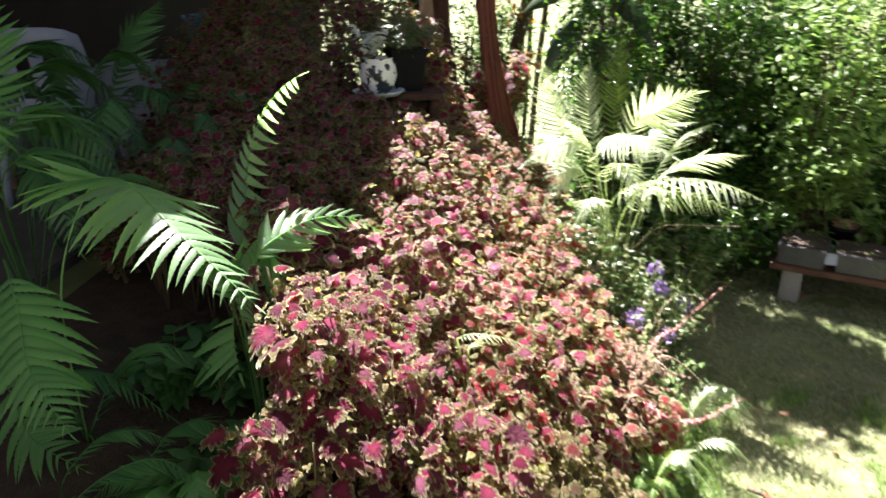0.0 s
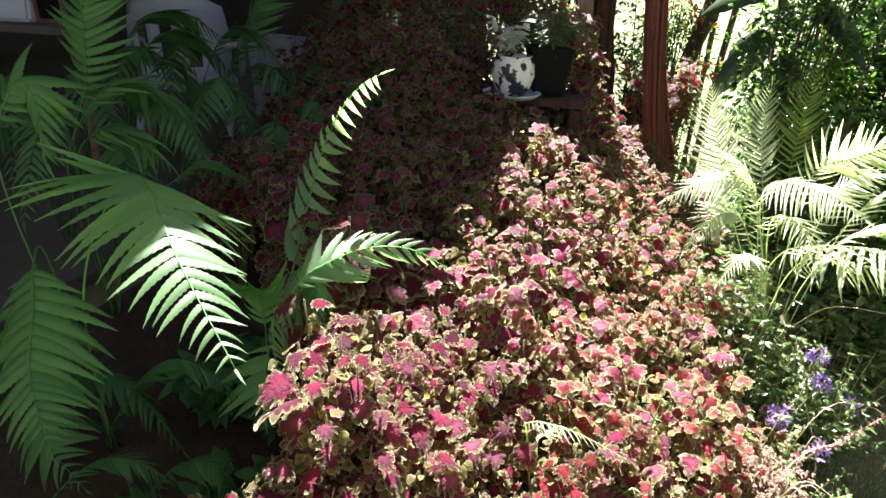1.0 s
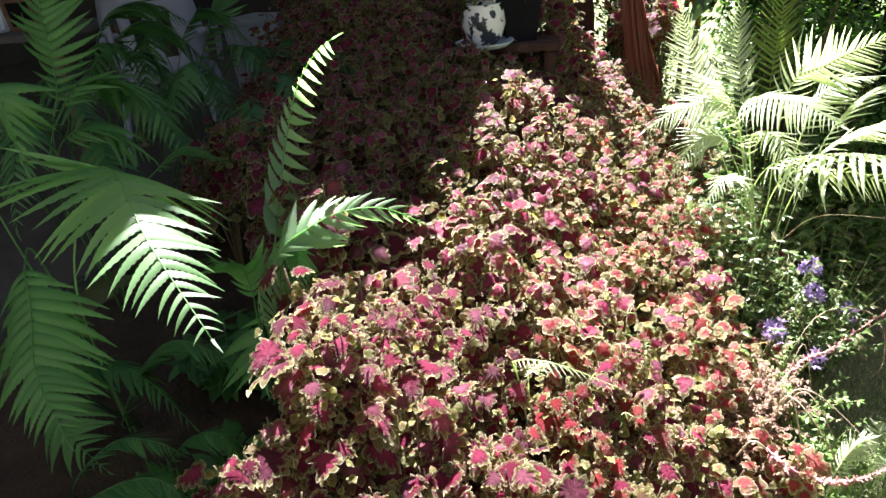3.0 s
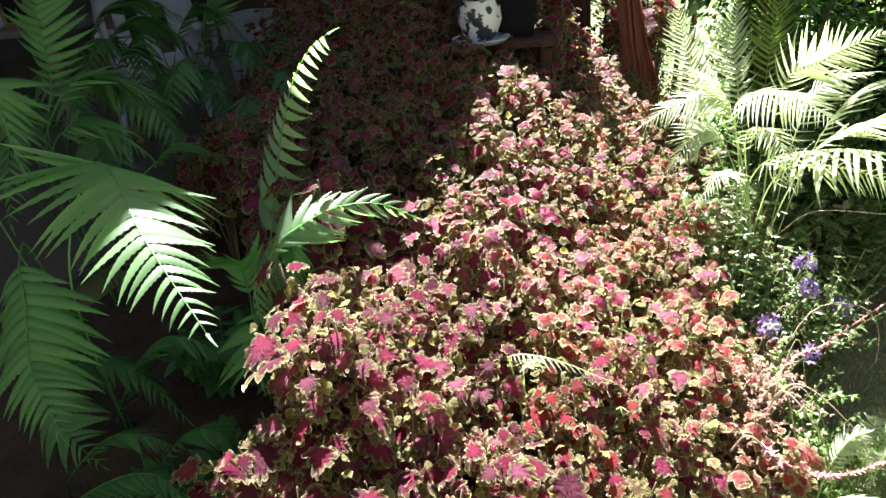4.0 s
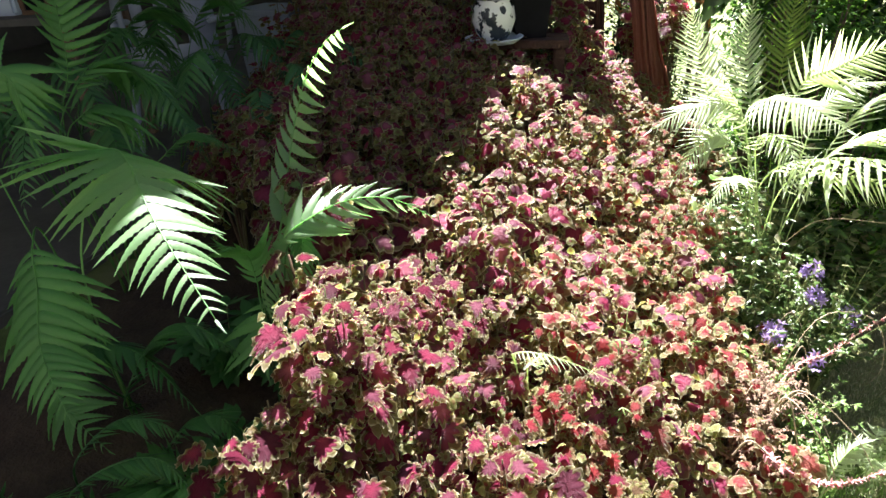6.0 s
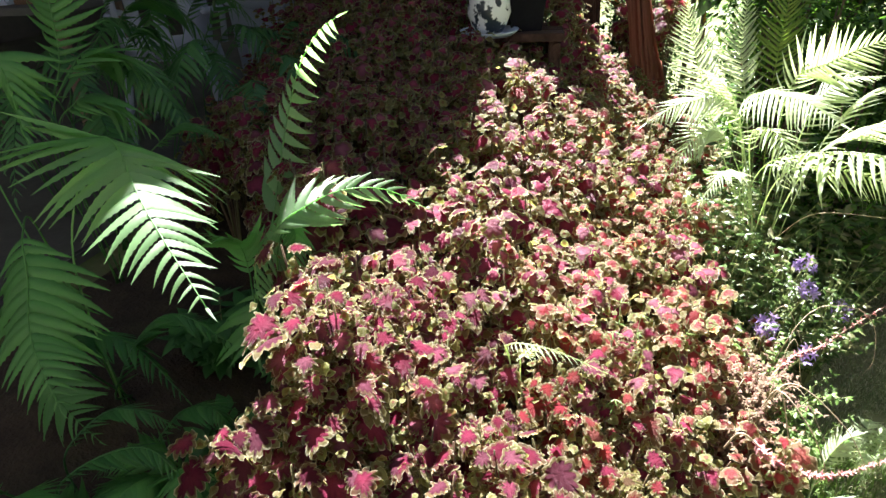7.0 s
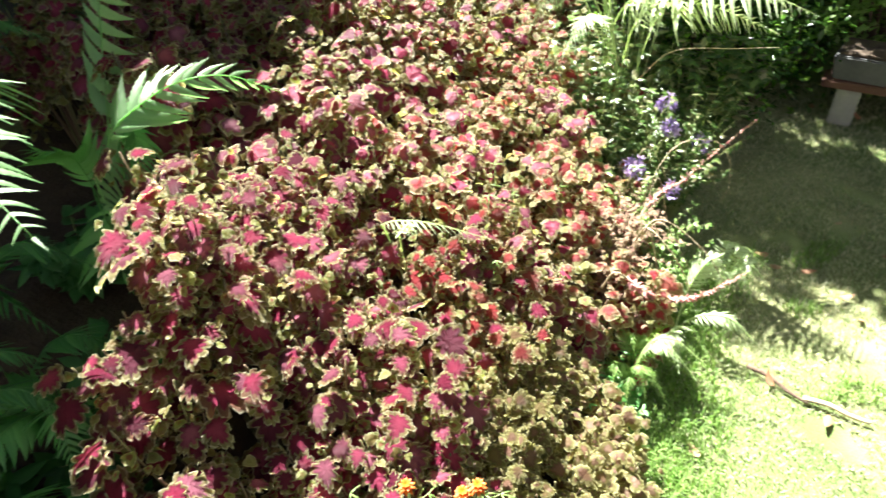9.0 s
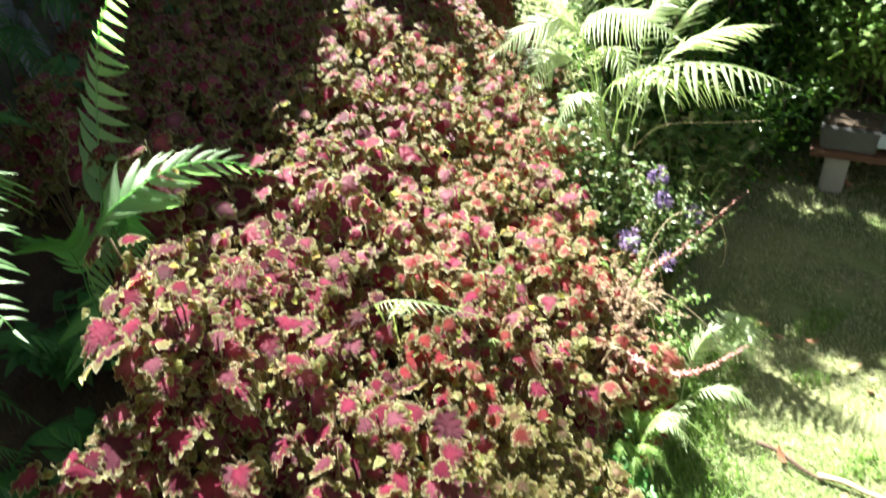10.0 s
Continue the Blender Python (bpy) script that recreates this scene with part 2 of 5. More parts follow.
def curve(ctrl, n):
    """Points along a smooth line through the control points."""
    p = [V(c) for c in ctrl]
    p = [p[0] * 2 - p[1], *p, p[-1] * 2 - p[-2]]
    out = []
    for i in range(n):
        s = i / (n - 1) * (len(p) - 3)
        j = min(int(s), len(p) - 4)
        t = s - j
        a, b, c, d = p[j : j + 4]
        out.append(0.5 * (2 * b + (c - a) * t + (2 * a - 5 * b + 4 * c - d) * t * t + (3 * b - a - 3 * c + d) * t**3))
    return out


def tube(heap, path, radii, sides=6, wob=0.0):
    """A round limb along a path, with closed ends."""
    base = heap.n
    verts, faces = [], []
    up = V((0.31, 0.17, 0.93))
    for i, p in enumerate(path):
        t = (path[min(i + 1, len(path) - 1)] - path[max(i - 1, 0)]).normalized()
        a = t.cross(up)
        a = (a if a.length > 0.05 else t.cross(V((1, 0, 0)))).normalized()
        b = t.cross(a)
        r = radii(i / max(1, len(path) - 1)) if callable(radii) else radii
        for k in range(sides):
            w = 2 * math.pi * k / sides
            q = r * (1 + wob * noise.noise(p * 9 + V((k * 1.7, 0, 0))))
            verts.append(p + (a * math.cos(w) + b * math.sin(w)) * q)
    n = len(path)
    for i in range(n - 1):
        for k in range(sides):
            k2 = (k + 1) % sides
            faces.append((i * sides + k, i * sides + k2, (i + 1) * sides + k2, (i + 1) * sides + k))
    faces.append(tuple(range(sides))[::-1])
    faces.append(tuple((n - 1) * sides + k for k in range(sides)))
    heap.add([tuple(v) for v in verts], faces)


def block(name, size, mat, bevel=0.01, taper=1.0):
    """A box with rounded edges, standing on z = 0."""
    bm = bmesh.new()
    bmesh.ops.create_cube(bm, size=1)
    for v in bm.verts:
        s = taper if v.co.z < 0 else 1
        v.co = V((v.co.x * size[0] * s, v.co.y * size[1] * s, (v.co.z + 0.5) * size[2]))
    bmesh.ops.bevel(bm, geom=bm.edges[:], offset=bevel, segments=2, affect="EDGES")
    me = bpy.data.meshes.new(name)
    bm.to_mesh(me)
    bm.free()
    me.materials.append(mat)
    return me


def lathe(name, profile, mat, sides=28):
    """A turned shape from (radius, height) pairs."""
    verts = [(r * math.cos(2 * math.pi * k / sides), r * math.sin(2 * math.pi * k / sides), z) for r, z in profile for k in range(sides)]
    faces = [(i * sides + k, i * sides + (k + 1) % sides, (i + 1) * sides + (k + 1) % sides, (i + 1) * sides + k) for i in range(len(profile) - 1) for k in range(sides)]
    faces.append(tuple(range(sides))[::-1])
    return mesh(name, verts, faces, mat)


def frame_of(p, way, normal, sx, sy, sz):
    """A matrix at p whose y runs along way and whose z leans to normal."""
    y = way.normalized()
    x = y.cross(normal).normalized()
    z = x.cross(y)
    return Matrix(((x.x * sx, y.x * sy, z.x * sz, p.x), (x.y * sx, y.y * sy, z.y * sz, p.y), (x.z * sx, y.z * sy, z.z * sz, p.z), (0, 0, 0, 1)))


# ---- leaf shapes, one unit long along y ----
def coleus_unit(seed, outline=40, lobes=11, rings=(0.55, 0.84, 1.0)):
    """A coleus leaf: ovate and pointed, with lobes that lean to the tip and a ruffled margin."""
    r = random.Random(seed)
    verts, rim, faces = [(0, 0.40, 0.03)], [0.0], []
    fold, sag, twist = r.uniform(-0.1, 0.45), r.uniform(0.0, 0.5), r.uniform(-0.6, 0.6)
    wide, frill = r.uniform(0.41, 0.53), r.uniform(0.06, 0.15)
    bumps = [r.uniform(0.6, 1.3) for _ in range(lobes + 1)]
    for q in rings:
        for k in range(outline):
            a = 2 * math.pi * k / outline
            y = 0.5 - 0.5 * math.cos(a)
            w = wide * math.sin(a) * (1.40 - 0.80 * y)
            lobe = abs(math.sin(lobes * a / 2)) ** 0.7
            deep = 0.40 * (lobe * bumps[int(lobes * k / outline)] - 0.75) * min(1.0, 0.1 + q) + r.uniform(-0.11, 0.11) * q**4
            x = w * q * (1 + deep)
            yy = 0.40 + (y - 0.40) * q * (1 + 0.5 * deep) + 0.10 * deep * q * math.sin(a) ** 2 + 0.14 * y**7 * q
            z = 0.03 * (1 - q) - fold * abs(x) ** 1.5 - sag * max(0, yy - 0.25) ** 2 + twist * x * yy
            if q > 0.8:
                z += frill * math.sin((lobes + seed % 5) * a * 0.7 + seed) * (q - 0.7) / 0.3 * 0.6 + r.uniform(-0.05, 0.05)
            verts.append((x, yy, z))
            rim.append(q - (0.09 * (lobe - 0.6) if 0.4 < q < 0.8 else 0.06 * (lobe - 0.6) if q < 0.95 else 0))
    for k in range(outline):
        k2 = (k + 1) % outline
        faces.append((0, 1 + k2, 1 + k))
        for j in range(len(rings) - 1):
            a, b = 1 + j * outline, 1 + (j + 1) * outline
            faces.append((a + k, a + k2, b + k2, b + k))
    return np.array(verts), faces, np.array(rim)


def blade_unit(seed, n=9, half=0.075, saw=0.14, sag=0.18, curl=0.12, base_at=0.12, blunt=0.75):
    """A fern's leaflet, a petal or a narrow leaf: folded along its midrib, with a toothed edge."""
    r = random.Random(seed)
    verts, faces = [], []
    for i in range(n):
        y = i / (n - 1)
        w = half * min(1, (y + 0.02) / base_at) ** 0.5 * (1 - y**2.2) ** blunt + 0.004
        w *= 1 + (saw if i % 2 else -saw)
        side = curl * y * y
        z = -sag * y * y
        verts += [(-w + side, y - 0.01, z - 0.35 * w), (side, y, z), (w + side, y - 0.01, z - 0.35 * w)]
    for i in range(n - 1):
        a, b = i * 3, i * 3 + 3
        faces += [(a, a + 1, b + 1, b), (a + 1, a + 2, b + 2, b + 1)]
    return np.array(verts), faces, np.zeros(len(verts))


COLEUS = [coleus_unit(s, 44) for s in range(9)]
COLEUS_LOW = [coleus_unit(s, 24, 9, (0.74, 1.0)) for s in range(20, 27)]
COLEUS_TINY = [coleus_unit(s, 14, 5, (0.74, 1.0)) for s in range(40, 48)]
PINNA = [blade_unit(s, 19, 0.078 + 0.006 * (s % 3), 0.13, 0.10 + 0.10 * (s % 3), -0.12 - 0.06 * (s % 3), 0.03, 1.15) for s in range(6)]
OVATE = [blade_unit(s, 7, 0.22, 0.03, 0.25, 0.06, 0.4, 0.8) for s in range(4)]
CHIP = [blade_unit(s, 4, 0.22 + 0.03 * s, 0.0, 0.25, 0.06, 0.4, 0.8) for s in range(4)]
SPECK = [blade_unit(s, 3, 0.24 + 0.03 * s, 0.0, 0.3, 0.06, 0.4, 0.7) for s in range(4)]
NARROW = [blade_unit(s, 6, 0.05, 0.0, 0.35, 0.1) for s in range(3)]


# ---- the lie of the land ----
def ease(a, b, x):
    t = min(1.0, max(0.0, (x - a) / (b - a)))
    return t * t * (3 - 2 * t)


def land(x, y):
    """Height of the ground: a lawn at 0 that rises into the bed and up to the patio."""
    return 0.5 * ease(0.75, -1.5, x) * ease(-0.4, 1.6, y) * ease(12, 6, y)


def canopy(x, y):
    """Height of the top of the coleus bed."""
    d = y - 2
    z = 0.79 - 0.471 * x + 0.248 * d - 0.267 * x * x - 0.074 * d * d
    z += 0.15 * ease(0.05, -0.35, x) * ease(1.9, 1.05, y) + 0.20 * ease(-0.35, -0.8, x) * ease(2.6, 3.3, y)
    z += -0.13 * ease(-0.15, 0.1, x) * ease(2.9, 3.3, y) + (0.12 + 0.30 * ease(0.1, -0.15, x)) * ease(3.35, 3.85, y) - 0.25 * ease(-1.0, -1.5, x)
    z += 0.11 * math.exp(-(((x + 0.27) / 0.13) ** 2) - ((y - 1.42) / 0.13) ** 2) - 0.06 * ease(1.30, 1.15, y) * ease(0, -0.2, x)
    z += 0.09 * math.exp(-(((x + 0.12) / 0.2) ** 2) - ((y - 2.75) / 0.3) ** 2) - 0.07 * math.exp(-(((x - 0.25) / 0.2) ** 2) - ((y - 2.35) / 0.3) ** 2)
    return z + 0.05 * noise.noise(V((x * 4, y * 4, 0)))


def right_edge(y):
    return float(np.interp(y, [0.9, 1.2, 1.6, 1.8, 2.0, 2.3, 2.6, 3.2, 4.2], [0.50, 0.64, 0.65, 0.72, 0.82, 0.82, 0.76, 0.72, 0.60]))


def left_edge(y):
    return float(np.interp(y, [0.9, 1.15, 1.35, 1.7, 2.0, 2.4, 3.0, 4.2], [-0.37, -0.36, -0.37, -0.42, -0.78, -1.35, -1.65, -1.5]))


gx = np.concatenate([[-300, -80, -25, -10], np.arange(-6, 8.01, 0.25), [12, 25, 80, 300]])
gy = np.concatenate([[-300, -80, -20, -6], np.arange(-3, 12.01, 0.25), [16, 25, 45, 90, 300]])
gv = [(x, y, land(x, y) + (0.012 * noise.noise(V((x * 2, y * 2, 0))) if abs(x) < 9 and -4 < y < 13 else 0)) for y in gy for x in gx]
gf, soil = [], []
for j in range(len(gy) - 1):
    for i in range(len(gx) - 1):
        a = j * len(gx) + i
        gf.append((a, a + 1, a + 1 + len(gx), a + len(gx)))
        cx, cy = (gx[i] + gx[i + 1]) / 2, (gy[j] + gy[j + 1]) / 2
        soil.append(1 if 0.7 < cy < 4.6 and -1.6 < cx < right_edge(cy) + 0.05 else 0)
ground_mesh = mesh("ground", gv, gf, [M_LAWN, M_SOIL])
ground_mesh.polygons.foreach_set("material_index", soil)
ground = tagged(new("ground", ground_mesh), "sparse sunlit lawn with straw and dark garden soil", "lawn", kind="structure")


# ---- house side: patio, walls and an unseen roof shaped to shade the bed ----
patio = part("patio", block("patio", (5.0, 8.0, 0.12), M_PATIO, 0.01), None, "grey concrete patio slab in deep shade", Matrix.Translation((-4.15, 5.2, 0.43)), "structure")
tagged(patio, category="patio")
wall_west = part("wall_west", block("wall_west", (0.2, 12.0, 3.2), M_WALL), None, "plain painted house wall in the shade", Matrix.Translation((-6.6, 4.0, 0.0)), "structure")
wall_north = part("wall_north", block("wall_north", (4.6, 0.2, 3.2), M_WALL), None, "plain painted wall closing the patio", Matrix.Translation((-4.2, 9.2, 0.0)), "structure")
# Added walls out of view, tall and dark to cut sky fill light.
wall_south = part("wall_south", block("wall_south", (16.0, 0.2, 8.0), M_WALL), None, "unseen dark wall added to hold off sky light", Matrix.Translation((1.0, -3.5, -0.05)), "structure")
wall_east = part("wall_east", block("wall_east", (0.2, 14.0, 8.0), M_WALL), None, "unseen dark wall added to hold off sky light", Matrix.Translation((8.6, 3.6, -0.05)), "structure")
# Edge of the unseen roof, bent so its shadow line crosses the bed.
SHADE_EDGE = [(-2.0, -2.60), (2.487, -1.15), (2.8, -1.12), (2.95, -1.07), (3.55, -0.88), (3.8, -0.84), (4.3, -0.80), (5.0, -0.72), (10.0, -0.50)]
rv = []
for z in (2.93, 3.02):
    rv += [(ex, ey, z) for ey, ex in SHADE_EDGE] + [(-6.8, 10, z + 0.5), (-6.8, -2, z + 0.5)]
n = len(SHADE_EDGE) + 2
roof_mesh = mesh("patio_roof", rv, [tuple(range(n))[::-1], tuple(range(n, 2 * n))] + [(i, (i + 1) % n, n + (i + 1) % n, n + i) for i in range(n)], M_ROOF, smooth=False)
patio_roof = part("patio_roof", roof_mesh, None, "unseen sheet roof over the patio, its edge bent to shade the bed", None, "structure")


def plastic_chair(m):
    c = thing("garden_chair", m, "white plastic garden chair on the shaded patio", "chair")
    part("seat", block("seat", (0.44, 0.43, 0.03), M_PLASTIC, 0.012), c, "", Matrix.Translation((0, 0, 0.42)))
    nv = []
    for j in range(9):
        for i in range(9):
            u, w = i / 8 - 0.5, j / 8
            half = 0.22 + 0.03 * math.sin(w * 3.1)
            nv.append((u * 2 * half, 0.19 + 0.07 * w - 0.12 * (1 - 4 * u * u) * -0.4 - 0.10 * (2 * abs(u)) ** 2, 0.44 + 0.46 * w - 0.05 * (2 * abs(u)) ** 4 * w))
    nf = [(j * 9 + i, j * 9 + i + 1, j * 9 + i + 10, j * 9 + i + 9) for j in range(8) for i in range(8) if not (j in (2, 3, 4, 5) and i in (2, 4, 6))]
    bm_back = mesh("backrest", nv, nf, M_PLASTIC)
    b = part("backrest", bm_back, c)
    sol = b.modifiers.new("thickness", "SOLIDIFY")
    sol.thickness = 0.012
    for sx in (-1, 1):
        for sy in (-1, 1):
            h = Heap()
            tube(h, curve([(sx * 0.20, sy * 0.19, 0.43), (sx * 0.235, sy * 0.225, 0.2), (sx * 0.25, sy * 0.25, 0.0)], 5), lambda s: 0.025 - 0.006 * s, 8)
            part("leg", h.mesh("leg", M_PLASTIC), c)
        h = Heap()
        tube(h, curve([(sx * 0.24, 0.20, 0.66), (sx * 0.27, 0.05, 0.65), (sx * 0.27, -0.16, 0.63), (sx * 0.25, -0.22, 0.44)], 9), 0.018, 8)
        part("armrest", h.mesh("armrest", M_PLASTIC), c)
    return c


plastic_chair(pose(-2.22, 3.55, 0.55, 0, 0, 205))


def work_table(m, size, height, label):
    t = thing("side_table", m, label, "table")
    part("tabletop", block("tabletop", (size[0], size[1], 0.035), M_PATIO, 0.006), t, "", Matrix.Translation((0, 0, height - 0.035)))
    leg = block("leg", (0.045, 0.045, height - 0.035), M_WOOD, 0.005)
    for sx in (-1, 1):
        for sy in (-1, 1):
            part("leg", leg, t, "", Matrix.Translation((sx * (size[0] / 2 - 0.05), sy * (size[1] / 2 - 0.05), 0)))
    return t


work_table(pose(-3.0, 3.25, 0.55, 0, 0, 8), (1.1, 0.6), 0.74, "dark grey side table on the shaded patio")


def tub(m, size, mat, label, category="tub"):
    t = thing("storage_tub", m, label, category)
    part("body", block("body", size, mat, 0.015, 0.86), t)
    part("lid", block("lid", (size[0] * 1.05, size[1] * 1.05, 0.025), mat, 0.008), t, "", Matrix.Translation((0, 0, size[2])))
    return t


tub(pose(-3.00, 3.2, 1.29, 0, 0, 12), (0.42, 0.30, 0.19), M_TUB, "pale blue plastic storage tub with lid on the table")
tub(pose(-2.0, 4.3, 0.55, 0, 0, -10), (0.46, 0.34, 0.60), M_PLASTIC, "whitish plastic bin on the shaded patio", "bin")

frame_thing = thing("picture_frame", pose(-2.70, 3.16, 1.29, 6, 0, 14), "small brown wooden frame leaning on the table", "frame")
for mw, mh, px, pz in ((0.16, 0.022, 0, 0), (0.16, 0.022, 0, 0.138), (0.022, 0.116, -0.069, 0.022), (0.022, 0.116, 0.069, 0.022)):
    part("frame_bar", block("frame_bar", (mw, 0.02, mh), M_FRAME, 0.003), frame_thing, "", Matrix.Translation((px, 0, pz)))
part("panel", block("panel", (0.116, 0.006, 0.116), M_BLACK, 0.001), frame_thing, "dark inner panel", Matrix.Translation((0, 0.004, 0.022)))


# ---- plant bench behind the bed ----
def plank_bench(name, m, length, depth, height, mat, pier, label, planks=3, pier_mat=M_CONCRETE):
    b = thing(name, m, label, "bench")
    w = depth / planks
    board = block("plank", (length, w - 0.008, 0.035), mat, 0.005)
    for i in range(planks):
        part("plank", board, b, "", Matrix.Translation((rnd.uniform(-0.02, 0.02), (i - (planks - 1) / 2) * w, height - 0.035)))
    leg = block("pier", (pier, depth * 0.85, height - 0.035), pier_mat, 0.008)
    for s in (-1, 1):
        part("pier", leg, b, "upright bench support", Matrix.Translation((s * (length / 2 - pier), 0, 0)))
    return b


plank_bench("plant_bench", pose(-0.62, 3.45, land(-0.62, 3.45), 0, 0, 6), 1.15, 0.34, 1.12 - land(-0.62, 3.45), M_BARK, 0.05, "dark weathered plank bench holding potted plants", 3, M_BARK)


def round_pot(m, r, h, mat, label):
    p = thing("flower_pot", m, label, "pot")
    part("bowl", lathe("bowl", [(r * 0.55, 0), (r * 0.8, h * 0.18), (r, h * 0.5), (r * 0.93, h * 0.82), (r * 0.8, h * 0.95), (r * 0.86, h), (r * 0.76, h), (r * 0.7, h * 0.88), (0.01, h * 0.86)], mat), p)
    part("soil", lathe("soil", [(r * 0.7, h * 0.88), (r * 0.4, h * 0.9), (0.01, h * 0.89)], M_SOIL), p, "dark potting soil")
    return p


def square_pot(name, m, top, h, mat, label):
    p = thing(name, m, label, "pot")
    verts, faces = [], []
    for s, z in ((0.74, 0), (1.0, h), (1.06, h), (1.06, h + 0.02), (0.93, h + 0.02), (0.90, h * 0.85)):
        q = top / 2 * s
        verts += [(-q, -q, z), (q, -q, z), (q, q, z), (-q, q, z)]
    for j in range(5):
        for i in range(4):
            faces.append((j * 4 + i, j * 4 + (i + 1) % 4, j * 4 + 4 + (i + 1) % 4, j * 4 + 4 + i))
    faces.append((3, 2, 1, 0))
    part("body", mesh("body", verts, faces, mat, smooth=False), p)
    part("soil", mesh("soil", [(x, y, h * 0.85) for x, y in ((-top * 0.45, -top * 0.45), (top * 0.45, -top * 0.45), (top * 0.45, top * 0.45), (-top * 0.45, top * 0.45))], [(0, 1, 2, 3)], M_SOIL), p, "dark potting soil")
    return p


saucer = part("plant_saucer", lathe("plant_saucer", [(0.10, 0), (0.125, 0.018), (0.13, 0.024), (0.122, 0.024), (0.10, 0.010), (0.01, 0.010)], M_TUB), None, "shallow pale blue saucer under the white pot", Matrix.Translation((-0.36, 3.30, 1.12)))
tagged(saucer, category="saucer")
round_pot(pose(-0.36, 3.30, 1.13), 0.095, 0.17, M_GLAZE, "round white glazed ceramic pot on the bench")
square_pot("nursery_pot", pose(-0.235, 3.46, 1.12, 0, 0, 20), 0.18, 0.19, M_BLACK, "black square plastic nursery pot on the bench")
square_pot("blue_tub", pose(-1.45, 4.25, land(-1.45, 4.25), 0, 0, 5), 0.34, 0.95, M_BLUE, "tall blue plastic tub behind the bed")


def sprig(name, place, label, category, unit, mat, count, reach, size, spread, stalk_mat=M_STALK, droop=0.4, seed=1, thick=0.0025, group=""):
    """A small bushy plant: thin stalks fanning from one point, with leaves along them."""
    r = random.Random(seed)
    t = thing(name, place, label, category, group)
    leaves = Heap()
    for i in range(count):
        a, lean = r.uniform(0, 2 * math.pi), r.uniform(0.1, 1) * spread
        top = V((math.cos(a) * lean, math.sin(a) * lean, 1)).normalized() * reach * r.uniform(0.6, 1.1)
        path = curve([(0, 0, 0), top * 0.5 + V((0, 0, reach * 0.12)), top + V((0, 0, -droop * reach * lean * 0.4))], 8)
        one = Heap()
        tube(one, path, lambda s: thick * (1 - 0.6 * s), 4)
        part("stalk", one.mesh("stalk", stalk_mat), t)
        for j in range(2, 8):
            for s in (-1, 1, 0):
                b = a + s * 1.2 + r.uniform(-0.5, 0.5)
                way = V((math.cos(b), math.sin(b), r.uniform(-0.4, 0.5)))
                q = size * r.uniform(0.6, 1.15)
                leaves.put(r.choice(unit), frame_of(path[j], way, V((r.uniform(-0.4, 0.4), r.uniform(-0.6, 0.2), 1)), q, q, q))
    part("foliage", leaves.mesh("foliage", mat), t, "", None, "stuff")
    return t


sprig("white_leaved_plant", (-0.40, 3.30, 1.27), "white-leaved plant growing in the white pot", "plant", OVATE, M_WHITELEAF, 10, 0.20, 0.05, 0.8, seed=3)
sprig("trailing_green_plant", (-0.24, 3.46, 1.28), "feathery bright green plant in the black pot", "plant", NARROW, M_SMALL, 30, 0.25, 0.08, 1.3, seed=4)


# ---- trees and poles behind the bed ----
def trunk_tree(name, path, radii, mat, label, strips=0, seed=1, category="tree", shred=None, loose=0.012):
    t = thing(name, V(path[0]), label, category)
    h = Heap()
    pts = [p - V(path[0]) for p in curve(path, 14)]
    tube(h, pts, radii, 14, 0.25)
    part("trunk", h.mesh("trunk", mat), t)
    r = random.Random(seed)
    for i in range(strips):
        a = r.uniform(-2.6, 0.9)
        g = Heap()
        z0, z1 = r.uniform(0.0, 0.3), r.uniform(0.5, 1.0)
        line = []
        for j in range(7):
            s = z0 + (z1 - z0) * j / 6
            q = pts[int(s * 13)]
            rr = radii(s) * 1.03 + loose * (1 - s) * (1 + 0.4 * math.sin(i * 1.7)) + 0.004 * math.sin(j * 2 + i)
            line.append(q + V((math.cos(a + 0.05 * j) * rr, math.sin(a + 0.05 * j) * rr, 0)))
        tube(g, line, lambda s: 0.009 * (1 - 0.6 * s) + 0.002, 4)
        part("bark_strip", g.mesh("bark_strip", shred or mat), t)
    return t


def crown(tree, centre, radius, count, seed):
    """Leaf clumps out of view over a tree, placed to throw dappled shade."""
    r = random.Random(seed)
    h = Heap()
    o = tree.matrix_basis.translation
    for i in range(count // 20):
        d = V((r.gauss(0, 1), r.gauss(0, 1), r.gauss(0, 0.7))).normalized() * radius * r.uniform(0.3, 1.0)
        for j in range(20):
            q = V(centre) - o + d + V((r.gauss(0, 0.06), r.gauss(0, 0.06), r.gauss(0, 0.05)))
            s = 0.08 * r.uniform(0.7, 1.2)
            h.put(r.choice(SPECK), frame_of(q, V((r.uniform(-1, 1), r.uniform(-1, 1), r.uniform(-0.8, 0.2))), V((r.uniform(-0.4, 0.4), r.uniform(-0.4, 0.4), 1)), s, s, s))
    part("crown", h.mesh("crown", M_SHRUB), tree, "", None, "stuff")


def gl(x, y):
    return land(x, y) - 0.03


tree_a = trunk_tree("garden_tree", [(-0.06, 4.75, gl(-0.06, 4.75)), (-0.065, 4.75, 1.0), (-0.11, 4.76, 1.5), (-0.16, 4.8, 3.4)], lambda s: 0.075 - 0.02 * s, M_BARK, "dark reddish-brown tree trunk behind the flower bed", 8, 2)
